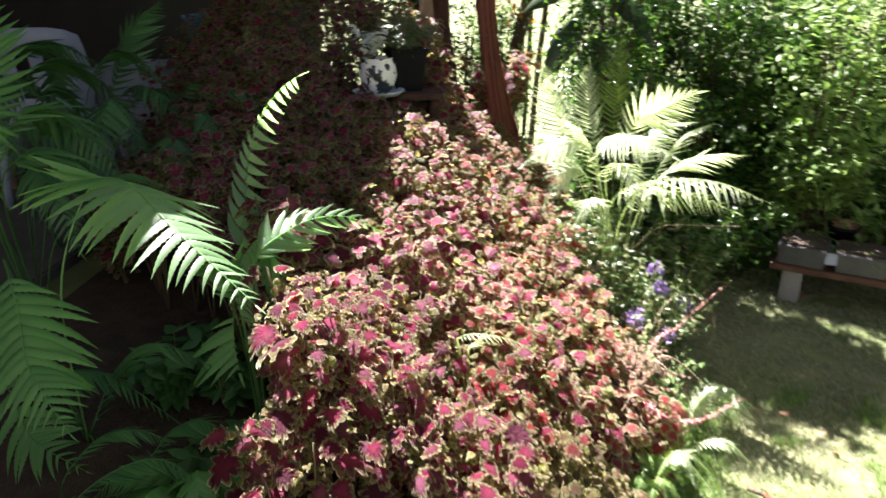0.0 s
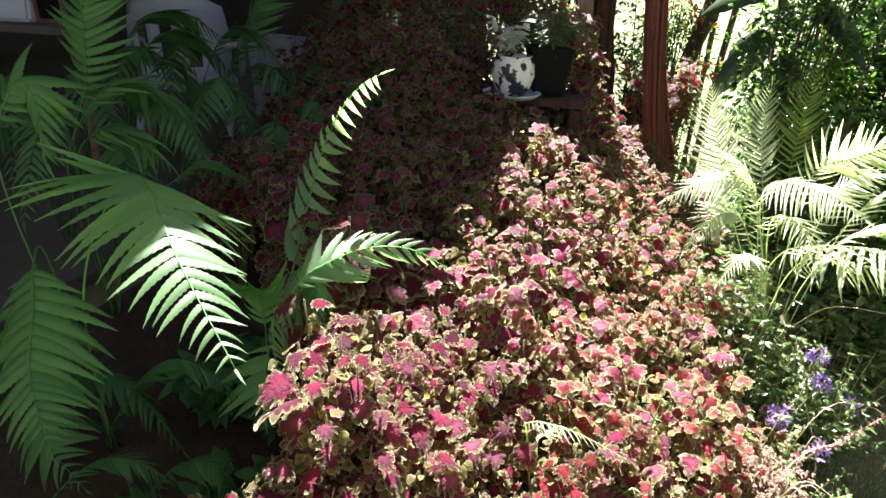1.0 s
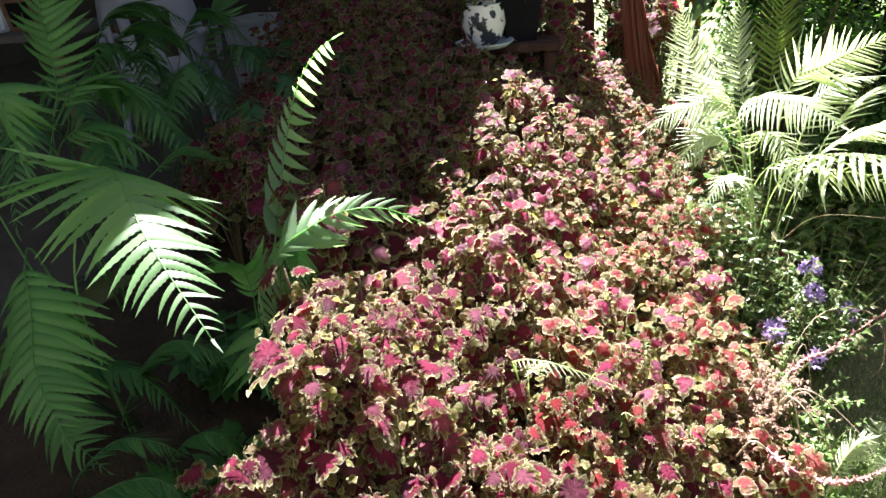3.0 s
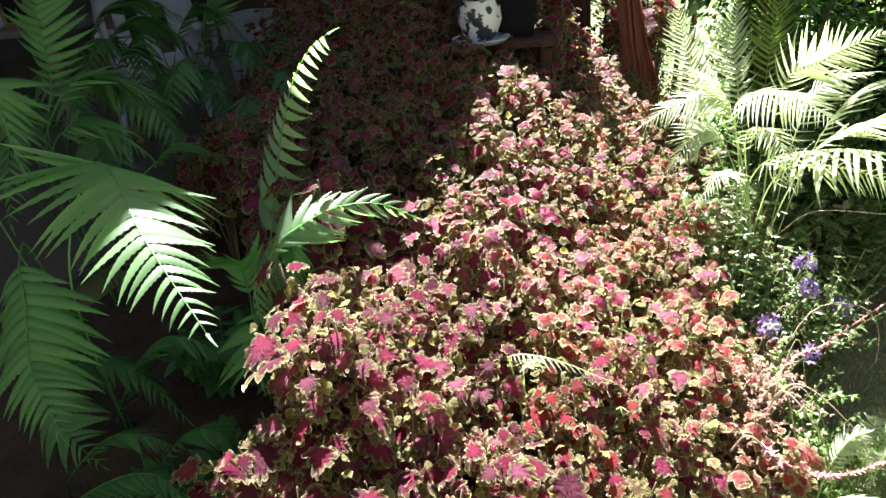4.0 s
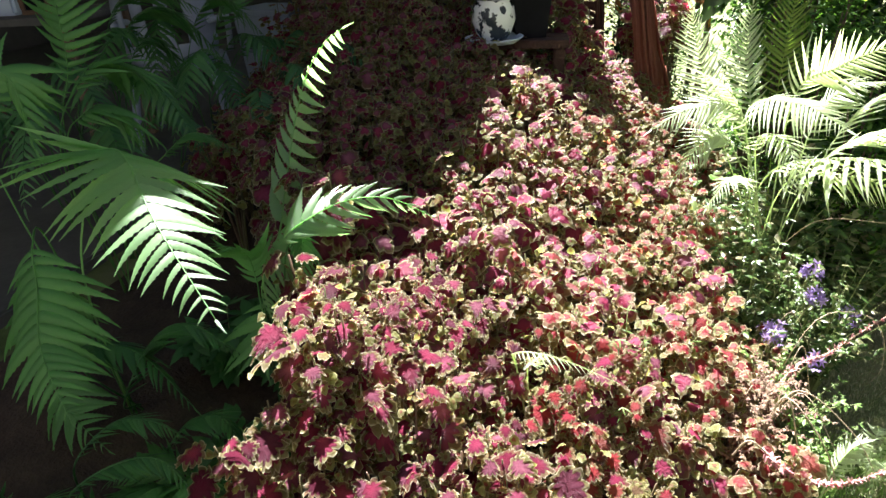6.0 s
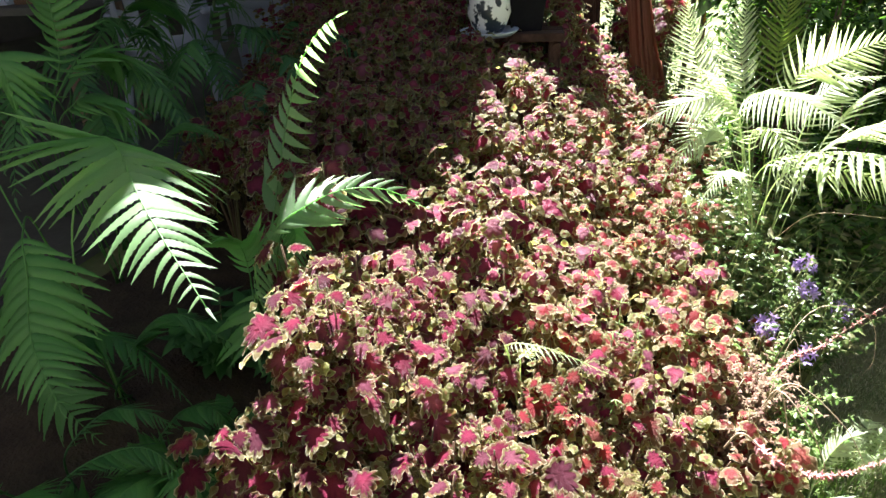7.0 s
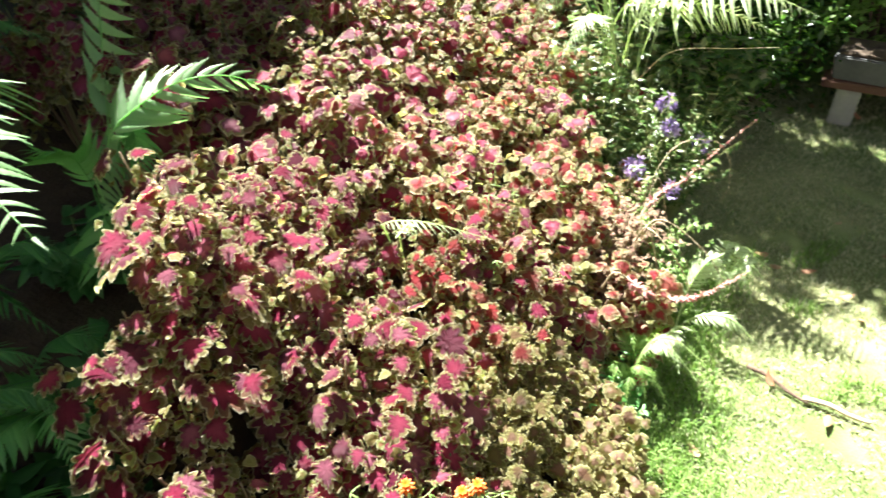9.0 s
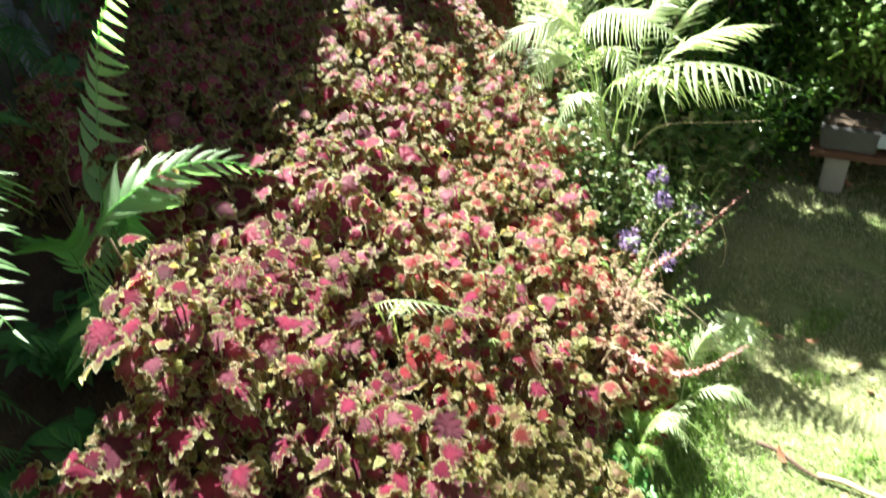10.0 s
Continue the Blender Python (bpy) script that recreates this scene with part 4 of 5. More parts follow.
fern((-1.68, 2.6), "fern deep in the shade, its green painted darker for it", [
    ([(-1.72, 2.50, 1.01), (-1.66, 2.61, 1.32), (-1.50, 2.69, 1.34), (-1.32, 2.72, 1.12)], (0.6, -0.6, 0.5), 0.17, 22, M_FERN_SHADED, dict(bare=0.45, apart=False)),
    ([(-1.66, 2.46, 0.97), (-1.59, 2.53, 1.24), (-1.48, 2.56, 1.24), (-1.38, 2.52, 1.02)], (0.6, -0.6, 0.5), 0.15, 22, M_FERN_SHADED, dict(bare=0.45, apart=False)),
    ([(-1.57, 2.74, 0.94), (-1.47, 2.88, 1.24), (-1.39, 2.97, 1.46), (-1.28, 3.03, 1.57)], (0.9, -0.2, 0.2), 0.16, 22, M_FERN_SHADED, dict(bare=0.45, apart=False)),
    ([(-1.85, 2.62, 1.05), (-1.84, 2.73, 1.35), (-1.71, 2.84, 1.42), (-1.50, 2.87, 1.32)], (0.7, -0.5, 0.5), 0.16, 22, M_FERN_SHADED, dict(bare=0.45, apart=False)),
    ([(-1.60, 2.75, 1.0), (-1.50, 2.8, 1.3), (-1.36, 2.82, 1.38), (-1.18, 2.80, 1.22)], (0.5, -0.6, 0.5), 0.15, 22, M_FERN_SHADED, dict(bare=0.45, apart=False)),
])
for fx, fy, fs, fa in ((-1.55, 2.2, 1.05, -0.3), (-1.3, 2.85, 1.1, 0.5), (-1.95, 2.35, 1.15, 0.0), (-1.75, 3.05, 1.15, 0.3)):
    rows = []
    rf = random.Random(int(fx * -100))
    for q in range(7):
        a = -2.6 + q * 0.55 + fa
        reach, up = 0.42 * fs * rf.uniform(0.8, 1.15), 0.62 * fs * rf.uniform(0.85, 1.15)
        cx, cy = math.cos(a), math.sin(a)
        z0 = land(fx, fy)
        rows.append(([(fx + cx * reach * 0.3, fy + cy * reach * 0.3, z0 + up * 0.75), (fx + cx * reach * 0.65, fy + cy * reach * 0.65, z0 + up), (fx + cx * reach, fy + cy * reach, z0 + up * 0.86), (fx + cx * reach * 1.25, fy + cy * reach * 1.25, z0 + up * 0.62)], (-cy, cx, 0.0), 0.13, 20, M_FERN_SHADED, dict(bare=0.35, tilt=12, sag=0.3, slim=0.95, apart=False)))
    fern((fx, fy), "fern filling the shaded end of the bed, shade painted into its green", rows)
# Whitened green stands for strong sun on these fronds.
fern((0.78, 2.80), "fern with long arching fronds, sun glare painted into its pale green", [
    ([(0.70, 2.76, 0.50), (0.72, 2.69, 0.79), (0.87, 2.54, 0.905), (1.04, 2.43, 0.925), (1.20, 2.36, 0.87)], (0.3, 0.5, 0.08), 0.185, 22, M_FERN_SUN_PALE, dict(bare=0.42, tilt=10, sag=0.5, peak=0.2, slim=0.62, arch=1.2, tip=0.2)),
    ([(0.80, 2.76, 0.50), (0.89, 2.74, 0.83), (1.03, 2.68, 0.95), (1.22, 2.63, 0.98)], (0.3, -0.6, 0.75), 0.14, 26, M_FERN_SUN_PALE, dict(bare=0.45, slim=0.52, tilt=38, sag=0.1, tip=0.2)),
    ([(0.75, 2.78, 0.48), (0.79, 2.68, 0.78), (0.94, 2.52, 0.85), (1.09, 2.36, 0.83)], (0.5, -0.7, 0.3), 0.12, 26, M_FERN_SUN_PALE, dict(bare=0.45, slim=0.5, tilt=20, sag=0.3)),
    ([(0.72, 2.86, 0.48), (0.57, 2.99, 0.86), (0.48, 3.04, 1.11), (0.43, 3.05, 1.28)], (0.95, 0.25, 0.0), 0.135, 26, M_FERN_SUN_PALE, dict(bare=0.45, slim=0.5, tilt=25, sag=0.05)),
    ([(0.76, 2.91, 0.46), (0.70, 3.06, 0.86), (0.65, 3.13, 1.11), (0.65, 3.15, 1.28)], (0.95, 0.25, 0.0), 0.135, 26, M_FERN_SUN_PALE, dict(bare=0.45, slim=0.5, tilt=25, sag=0.1)),
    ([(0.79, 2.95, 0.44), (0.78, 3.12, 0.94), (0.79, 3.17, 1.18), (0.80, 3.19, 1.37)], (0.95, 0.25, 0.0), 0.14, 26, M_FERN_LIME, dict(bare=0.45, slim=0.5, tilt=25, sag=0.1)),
    ([(0.78, 2.83, 0.50), (0.78, 2.83, 1.01), (0.87, 2.73, 1.14), (0.98, 2.62, 1.23)], (0.7, -0.3, -0.55), 0.17, 26, M_FERN_SUN_PALE, dict(bare=0.45, slim=0.5, tilt=30, sag=0.0)),
    ([(0.74, 2.77, 0.52), (0.63, 2.74, 0.98), (0.75, 2.58, 1.06), (0.86, 2.45, 1.02)], (0.4, 0.45, 0.25), 0.15, 26, M_FERN_SUN_PALE, dict(bare=0.45, slim=0.5, tilt=18, sag=0.3)),
    ([(0.74, 2.82, 0.50), (0.63, 2.88, 0.93), (0.47, 2.85, 0.97), (0.33, 2.79, 0.90)], (0.0, 0.65, 0.3), 0.14, 26, M_FERN_SUN_PALE, dict(bare=0.45, slim=0.5, tilt=25, sag=0.2)),
    ([(0.74, 2.82, 0.50), (0.62, 2.85, 0.82), (0.52, 2.82, 0.86), (0.42, 2.72, 0.74)], (0.0, 0.6, 0.4), 0.13, 26, M_FERN_SUN_PALE, dict(bare=0.45, slim=0.5, tilt=25, sag=0.2)),
    ([(0.73, 2.73, 0.54), (0.67, 2.71, 0.89), (0.73, 2.56, 0.94), (0.77, 2.41, 0.83)], (0.9, 0.2, 0.2), 0.10, 26, M_FERN_SUN_PALE, dict(bare=0.45, slim=0.5, tilt=25, sag=0.2)),
    ([(0.70, 2.78, 0.50), (0.66, 2.72, 0.72), (0.60, 2.62, 0.80), (0.52, 2.52, 0.72)], (0.5, -0.4, 0.2), 0.10, 26, M_FERN_SUN_PALE, dict(bare=0.4, slim=0.55, tilt=25)),
    ([(0.82, 2.84, 0.50), (0.86, 2.86, 0.90), (0.93, 2.84, 1.05), (1.03, 2.80, 1.08)], (0.4, -0.8, 0.3), 0.12, 26, M_FERN_SUN_PALE, dict(bare=0.4, slim=0.52, tilt=25)),
    ([(0.72, 2.84, 0.50), (0.66, 2.90, 0.86), (0.58, 2.92, 1.02), (0.48, 2.92, 1.08)], (0.2, -0.8, 0.4), 0.12, 26, M_FERN_SUN_PALE, dict(bare=0.4, slim=0.52, tilt=25)),
    ([(0.84, 2.80, 0.50), (0.92, 2.82, 0.85), (1.02, 2.86, 1.0), (1.15, 2.90, 1.05)], (0.2, -0.8, 0.6), 0.13, 26, M_FERN_SUN_PALE, dict(bare=0.45, slim=0.5, tilt=25, sag=0.1)),
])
fern((0.84, 1.92), "small bright fern at the lawn's edge", [
    ([(0.84, 1.86, 0.12), (0.80, 1.76, 0.20), (0.80, 1.66, 0.16)], (0.9, 0.2, 0.1), 0.055, 18, M_FERN_SUN_PALE, dict(bare=0.2)),
    ([(0.88, 1.96, 0.16), (0.92, 1.98, 0.26), (0.96, 1.98, 0.30)], (0.6, -0.6, 0.2), 0.06, 18, M_FERN_SUN_PALE, dict(bare=0.3)),
    ([(0.90, 1.90, 0.12), (0.98, 1.86, 0.16), (1.06, 1.82, 0.10)], (0.4, 0.8, 0.2), 0.055, 18, M_FERN_SUN_PALE, dict(bare=0.25)),
    ([(0.82, 1.84, 0.10), (0.76, 1.78, 0.2), (0.72, 1.70, 0.22)], (0.7, 0.2, 0.3), 0.06, 18, M_FERN_LIME, dict(bare=0.25)),
])
rows = []
for q in range(7):
    a = -2.4 + q * 0.6
    cx, cy = math.cos(a), math.sin(a)
    rows.append(([(1.04 + cx * 0.03, 2.14 + cy * 0.03, 0.10), (1.04 + cx * 0.08, 2.14 + cy * 0.08, 0.16), (1.04 + cx * 0.16, 2.14 + cy * 0.16, 0.10)], (-cy, cx, 0.0), 0.05, 16, M_FERN_SUN_PALE, dict(bare=0.2, tilt=16, slim=1.1, apart=False)))
fern((1.04, 2.14), "small fern at the lawn's edge, painted pale for full sun", rows)
rows = []
for q in range(12):
    a = -2.6 + q * 0.40
    cx, cy = math.cos(a), math.sin(a)
    far, up = (0.19, 0.26) if q in (5, 6) else (0.13 + 0.02 * (q % 3), 0.17 + 0.02 * (q % 2))
    rows.append(([(0.68 + cx * 0.03, 1.70 + cy * 0.03, up * 0.8), (0.68 + cx * far * 0.5, 1.70 + cy * far * 0.5, up), (0.68 + cx * far, 1.70 + cy * far, up * 0.7)], (-cy, cx, 0.0), 0.034, 24, M_FERN_SUN_PALE if q in (5, 6) else M_LUSH, dict(bare=0.2, tilt=16, slim=0.9, apart=False)))
fern((0.68, 1.70), "small green fern at the foot of the coleus", rows)
fern((0.12, 1.70), "small lime green fern frond among the coleus", [
    ([(0.06, 1.64, 0.62), (0.06, 1.60, 0.72), (0.16, 1.59, 0.73), (0.29, 1.62, 0.66)], (0.2, -0.9, 0.2), 0.045, 16, M_FERN_SUN_PALE, dict(bare=0.5, slim=0.7)),
    ([(0.08, 1.65, 0.60), (0.10, 1.60, 0.70), (0.13, 1.56, 0.76)], (0.9, 0.2, 0.1), 0.04, 12, M_FERN_SUN_PALE, dict(bare=0.5, slim=0.7)),
])

# ---- coleus bed ----
COLEUS_MESH = {}


def coleus(x, y, mat, apart, seed, shoots, size, top, group, label):
    """A coleus: hanging heart-coloured leaves over a crowd of small ruffled side leaves."""
    r = random.Random(seed)
    g = land(x, y)
    plant = thing("coleus_plant", (x, y, g), label, "plant", group)
    leaves, lower = Heap(), Heap()
    for i in range(shoots):
        a = r.uniform(0, 2 * math.pi)
        q = r.uniform(0.02, 0.12)
        tx, ty = math.cos(a) * q, math.sin(a) * q
        tz = max(0.10, top + r.uniform(-0.055, 0.04) - g + (canopy(x + tx, y + ty) - canopy(x, y)))
        path = curve([(0, 0, 0), (tx * 0.5, ty * 0.5, tz * 0.5), (tx, ty, tz)], 12)
        one = Heap()
        tube(one, path, lambda s: 0.0045 - 0.0025 * s, 4)
        part("stem", one.mesh("stem", M_STEM), plant)

        def along(down):
            s = max(0.05, 1 - down / tz)
            k = min(10, int(s * 11))
            return path[k].lerp(path[k + 1], s * 11 - k)

        turn = r.uniform(0, math.pi)
        for j in range(min(5, max(2, int(tz / 0.06)))):
            p = along(0.008 + j * r.uniform(0.040, 0.055))
            for d in range(2):
                b = turn + j * 1.5 + d * math.pi + r.uniform(-0.4, 0.4)
                if r.random() < 0.55:
                    b = -math.pi / 2 + r.gauss(0, 0.8)
                droop = r.uniform(0.15, 1.1) if j else r.uniform(-0.1, 0.6)
                if y < 1.35:
                    droop *= 0.6
                out = V((math.cos(b), math.sin(b), 0))
                if j and r.random() < (0.25 if y < 1.9 else 0.4):
                    continue
                ln = size * (r.uniform(0.45, 0.85) if j == 0 else r.choice((0.55, 0.8, 1.0, 1.2)) * r.uniform(0.85, 1.1))
                tilt = out * droop * 0.6 + V((r.gauss(0, 0.35), r.gauss(-0.25, 0.35), 1))
                m = frame_of(p + (out + V((0, 0, 0.15))) * ln * 0.3, out - V((0, 0, droop)), tilt, ln, ln, ln)
                if apart:
                    kind = r.randrange(len(COLEUS))
                    if (kind, mat.name) not in COLEUS_MESH:
                        u = COLEUS[kind]
                        COLEUS_MESH[kind, mat.name] = mesh("leaf", u[0], u[1], mat, u[2])
                    part("leaf", COLEUS_MESH[kind, mat.name], plant, "", m)
                else:
                    leaves.put(r.choice(COLEUS_LOW), m)
        for j in range(28):
            b = r.uniform(0, 2 * math.pi)
            p = along(0.012 + 0.24 * r.random()) + V((math.cos(b), math.sin(b), 0)) * r.uniform(0.006, 0.055)
            ln = r.uniform(0.013, 0.029) * (1.0 if y < 2.2 else 1.15)
            way = V((math.cos(b), math.sin(b) - 0.3, r.uniform(-0.9, 0.5)))
            lower.put(r.choice(COLEUS_TINY), frame_of(p, way, V((r.gauss(0, 0.5), r.gauss(-0.4, 0.5), 1)), ln, ln, ln))
    part("side_foliage", lower.mesh("side_foliage", M_COLEUS_PALE if mat is M_COLEUS_PALE else M_COLEUS_GREEN), plant, "small olive side leaves with ruffled cream edges", None, "stuff")
    if not apart:
        part("foliage", leaves.mesh("foliage", mat), plant, "", None, "stuff")


CR = "coleus with crimson leaves and scalloped yellow-green margins"
TN = "coleus with rust-red leaves and wide tan margins"
PL = "faded coleus with pale tan and yellowish leaves"
GRP = "coleus plants of the flower bed"
plants, tries = [], random.Random(21)
STEP = 0.148
row = 0
y = 0.92
while y < 4.1:
    x = -1.7 + (row % 2) * STEP / 2
    while x < 0.75:
        px, py = x + tries.uniform(-0.035, 0.035), y + tries.uniform(-0.035, 0.035)
        if left_edge(py) < px < right_edge(py):
            plants.append((px, py))
        x += STEP
    y += STEP * 0.9
    row += 1
plants += [(tries.uniform(0.30, 0.64), tries.uniform(1.02, 1.60)) for _ in range(16)]
near = 0
for n, (px, py) in enumerate(plants):
    if py < 1.13 and (abs(px - 0.27) < 0.08 or abs(px - 0.13) < 0.045) or (px + 0.2) ** 2 + (py - 1.27) ** 2 < 0.0075:
        continue
    top = canopy(px, py)
    pale = py < 1.68 and px > 0.20 + 0.08 * tries.random() + max(0, py - 1.25) * 0.45
    drop = ease(0.22, 0.0, right_edge(py) - px) * (0.14 if py < 1.7 else 0.35) * ease(2.9, 2.3, py) + pale * 0.06 + ease(1.15, 0.92, py) * 0.12
    top = max(land(px, py) + (0.34 if 1.75 < py < 2.45 else 0.16), top - drop)
    rust = tries.random() < ease(-0.25, 0.45, px) * ease(1.1, 1.7, py) * 0.8
    mat, lab = (M_COLEUS_PALE, PL) if pale else (M_COLEUS_TAN, TN) if rust else (M_COLEUS, CR)
    big = 0.073 + 0.012 * ease(-0.05, -0.3, px) * ease(1.35, 1.0, py)
    size = big if not (rust or pale) else 0.056
    if rust and py < 2.2:
        size = 0.064
    if px < -0.15 and py > 2.1:
        size *= 0.74
    apart = py < 1.75 and -0.5 < px < 0.5 and near < 70
    near += apart
    coleus(px, py, mat, apart, 100 + n, 4 if px < -0.25 and py > 2.0 else 5 if py < 2.6 else 4, size, top, GRP, lab)


for i, (px, py, pz, ps) in enumerate(((-0.52, 1.80, 1.02, 0.095), (-0.44, 1.80, 1.05, 0.085), (-0.345, 1.50, 0.97, 0.085), (-0.29, 1.56, 0.93, 0.085))):
    coleus(px, py, M_COLEUS, True, 950 + i, 3, ps, pz, GRP, CR)
for i, (px, py) in enumerate(((0.30, 4.62), (0.20, 4.70), (0.36, 4.75), (0.26, 4.86), (0.42, 4.58))):
    coleus(px, py, M_COLEUS, False, 900 + i, 6, 0.066, 1.02 - 0.25 * abs(px - 0.26) + 0.05 * i, GRP, CR)

# ---- flowers and dry stems at the bed's edge ----
def agapanthus(head, foot, seed, blooms=13):
    r = random.Random(seed)
    t = thing("purple_flower", (foot[0], foot[1], gl(*foot)), "purple flower head on a thin bent stem", "flower", "purple flowers")
    top = V(head) - t.matrix_basis.translation
    h = Heap()
    tube(h, curve([(0, 0, 0), (top.x * 0.4, top.y * 0.4, top.z * 0.6), top], 10), lambda s: 0.003, 5)
    part("stem", h.mesh("stem", M_STALK), t)
    for i in range(blooms):
        way = V((r.uniform(-1, 1), r.uniform(-1, 1), r.uniform(-0.7, 0.8))).normalized()
        c = top + way * r.uniform(0.012, 0.036)
        g = Heap()
        for j in range(6):
            a = 2 * math.pi * j / 6
            u = way.orthogonal().normalized()
            w = u * math.cos(a) + way.cross(u) * math.sin(a)
            g.put(NARROW[j % 3], frame_of(c, w + way * 0.8, way, 0.075, 0.021, 0.021))
        part("blossom", g.mesh("blossom", M_PURPLE), t)
    return t


agapanthus((0.875, 2.44, 0.47), (0.80, 2.5), 1)
agapanthus((0.75, 2.36, 0.37), (0.72, 2.45), 2)
agapanthus((1.03, 2.57, 0.335), (0.86, 2.6), 3)
agapanthus((0.60, 2.56, 0.42), (0.62, 2.6), 4)
agapanthus((0.755, 2.30, 0.405), (0.72, 2.4), 5)
agapanthus((0.88, 2.55, 0.50), (0.80, 2.62), 6)
agapanthus((0.845, 2.20, 0.39), (0.76, 2.3), 7, 6)


def spike(ctrl, seed, label, fat, mat, rings=30, each=6):
    """A long flower spike: a thin stem with spaced whorls of small narrow bracts."""
    r = random.Random(seed)
    t = thing("flower_spike", ctrl[0], label, "flower", "dry flower spikes")
    o = V(ctrl[0])
    pts = [p - o for p in curve(ctrl, 80)]
    h, g = Heap(), Heap()
    tube(h, pts, lambda s: 0.0024 * (1.2 - s), 5)
    for i in range(rings):
        u = i / (rings - 1)
        k = int(20 + 58 * u)
        along = (pts[k + 1] - pts[k - 1]).normalized()
        for j in range(each):
            w = V((r.uniform(-1, 1), r.uniform(-1, 1), r.uniform(-1, 1))).normalized() + along * 0.5
            q = fat * r.uniform(0.6, 1.35) * (1.2 - 0.75 * u)
            g.put(CHIP[j % 4], frame_of(pts[k] + along * r.uniform(-0.002, 0.002), w, V((0.1, 0.2, 1)), q * 0.8, q, q))
    part("stem", h.mesh("stem", M_STRAW), t)
    part("bract_mass", g.mesh("bract_mass", mat), t, "", None, "stuff")
    return t


spike([(0.70, 2.10, 0.20), (0.74, 2.10, 0.36), (0.80, 2.15, 0.41), (0.871, 2.18, 0.437), (0.957, 2.22, 0.50), (1.03, 2.26, 0.544), (1.095, 2.30, 0.572)], 1, "thin pinkish dry flower spike arching over the lawn", 0.014, M_SPIKE, 40, 7)
spike([(0.60, 1.84, 0.30), (0.63, 1.81, 0.385), (0.71, 1.81, 0.316), (0.773, 1.81, 0.289), (0.842, 1.81, 0.287), (0.905, 1.82, 0.312), (0.975, 1.82, 0.372)], 2, "pink flower spike bent low over the lawn", 0.016, M_SPIKE, 44, 11)


def dry_stem(ctrl, thick=0.0014):
    h = Heap()
    o = V(ctrl[0])
    tube(h, [p - o for p in curve(ctrl, 24)], lambda s: thick * (1.1 - 0.6 * s), 5)
    t = thing("dry_stem", ctrl[0], "thin curved straw-coloured dry stem", "stem", "dry stems")
    part("stem", h.mesh("stem", M_STRAW), t)


r5 = random.Random(5)
dry_stem([(0.72, 2.2, 0.15), (0.82, 2.22, 0.50), (0.95, 2.26, 0.53), (1.02, 2.26, 0.47), (1.04, 2.25, 0.36), (1.02, 2.24, 0.31)])
dry_stem([(0.76, 2.5, 0.62), (0.85, 2.455, 0.735), (1.03, 2.41, 0.755), (1.14, 2.39, 0.762)])
dry_stem([(0.70, 1.98, 0.20), (0.72, 1.96, 0.42), (0.80, 1.90, 0.37), (0.86, 1.87, 0.25), (0.84, 1.86, 0.20)], 0.0022)
dry_stem([(0.68, 2.00, 0.20), (0.72, 1.94, 0.44), (0.76, 1.90, 0.33), (0.775, 1.88, 0.24)], 0.0022)
dry_stem([(0.70, 2.02, 0.20), (0.76, 2.0, 0.42), (0.90, 1.96, 0.34), (0.98, 1.93, 0.22)], 0.0022)
for i in range(8):
    bx, by = r5.uniform(0.56, 0.76), r5.uniform(1.84, 2.35)
    a = r5.uniform(-1.5, 1.0)
    L = r5.uniform(0.08, 0.24)
    z = r5.uniform(0.28, 0.52)
    dry_stem([(bx, by, z - 0.2), (bx + L * 0.4 * math.cos(a), by + L * 0.4 * math.sin(a), z + 0.05), (bx + L * math.cos(a), by + L * math.sin(a), z - r5.uniform(0.02, 0.18))], r5.uniform(0.001, 0.0018))
for i, (sx, sy, sz, rr) in enumerate(((0.66, 1.98, 0.22, 0.22), (0.72, 2.06, 0.22, 0.22), (0.62, 1.90, 0.20, 0.20), (0.74, 2.16, 0.22, 0.20), (0.68, 2.12, 0.24, 0.24), (0.60, 2.02, 0.26, 0.22), (0.66, 1.86, 0.16, 0.18))):
    sprig("spent_plume", (sx, sy, sz), "feathery tan tangle of spent flower stems", "plant", CHIP, M_PLUME, 20, rr, 0.014, 1.1, M_PLUME, 0.6, seed=160 + i, thick=0.0012, group="spent flower plumes")

# leafy low plants at the foot of the sunlit fern and beside the lawn
for i, (sx, sy, rr, sz) in enumerate(((0.62, 2.45, 0.46, 0.03), (0.72, 2.62, 0.50, 0.03), (0.58, 2.68, 0.55, 0.03), (0.82, 2.52, 0.30, 0.028), (0.86, 2.66, 0.45, 0.03), (0.98, 2.78, 0.40, 0.03), (1.05, 2.95, 0.5, 0.035), (1.25, 3.1, 0.55, 0.04), (0.95, 3.2, 0.8, 0.04), (0.60, 2.95, 0.7, 0.04), (0.80, 3.02, 0.75, 0.04), (0.70, 2.85, 0.65, 0.035), (0.68, 2.50, 0.60, 0.024), (0.82, 2.48, 0.54, 0.022), (0.95, 2.54, 0.56, 0.024), (0.64, 2.60, 0.66, 0.026))):
    sprig("leafy_ground_plant", (sx, sy, gl(sx, sy)), "small-leaved green plant under the fern", "plant", CHIP, M_SMALL, 46, rr, sz * 1.2, 0.5, seed=30 + i, group="leafy plants under the fern")
for i, (sx, sy, rr) in enumerate(((0.58, 1.64, 0.22), (0.63, 1.58, 0.18), (0.54, 1.56, 0.22), (0.66, 1.66, 0.16))):
    sprig("low_herb", (sx, sy, gl(sx, sy)), "low dense green herb at the foot of the coleus", "plant", CHIP, M_FERN, 26, rr, 0.022, 0.7, seed=210 + i, group="low herbs at the bed's foot")
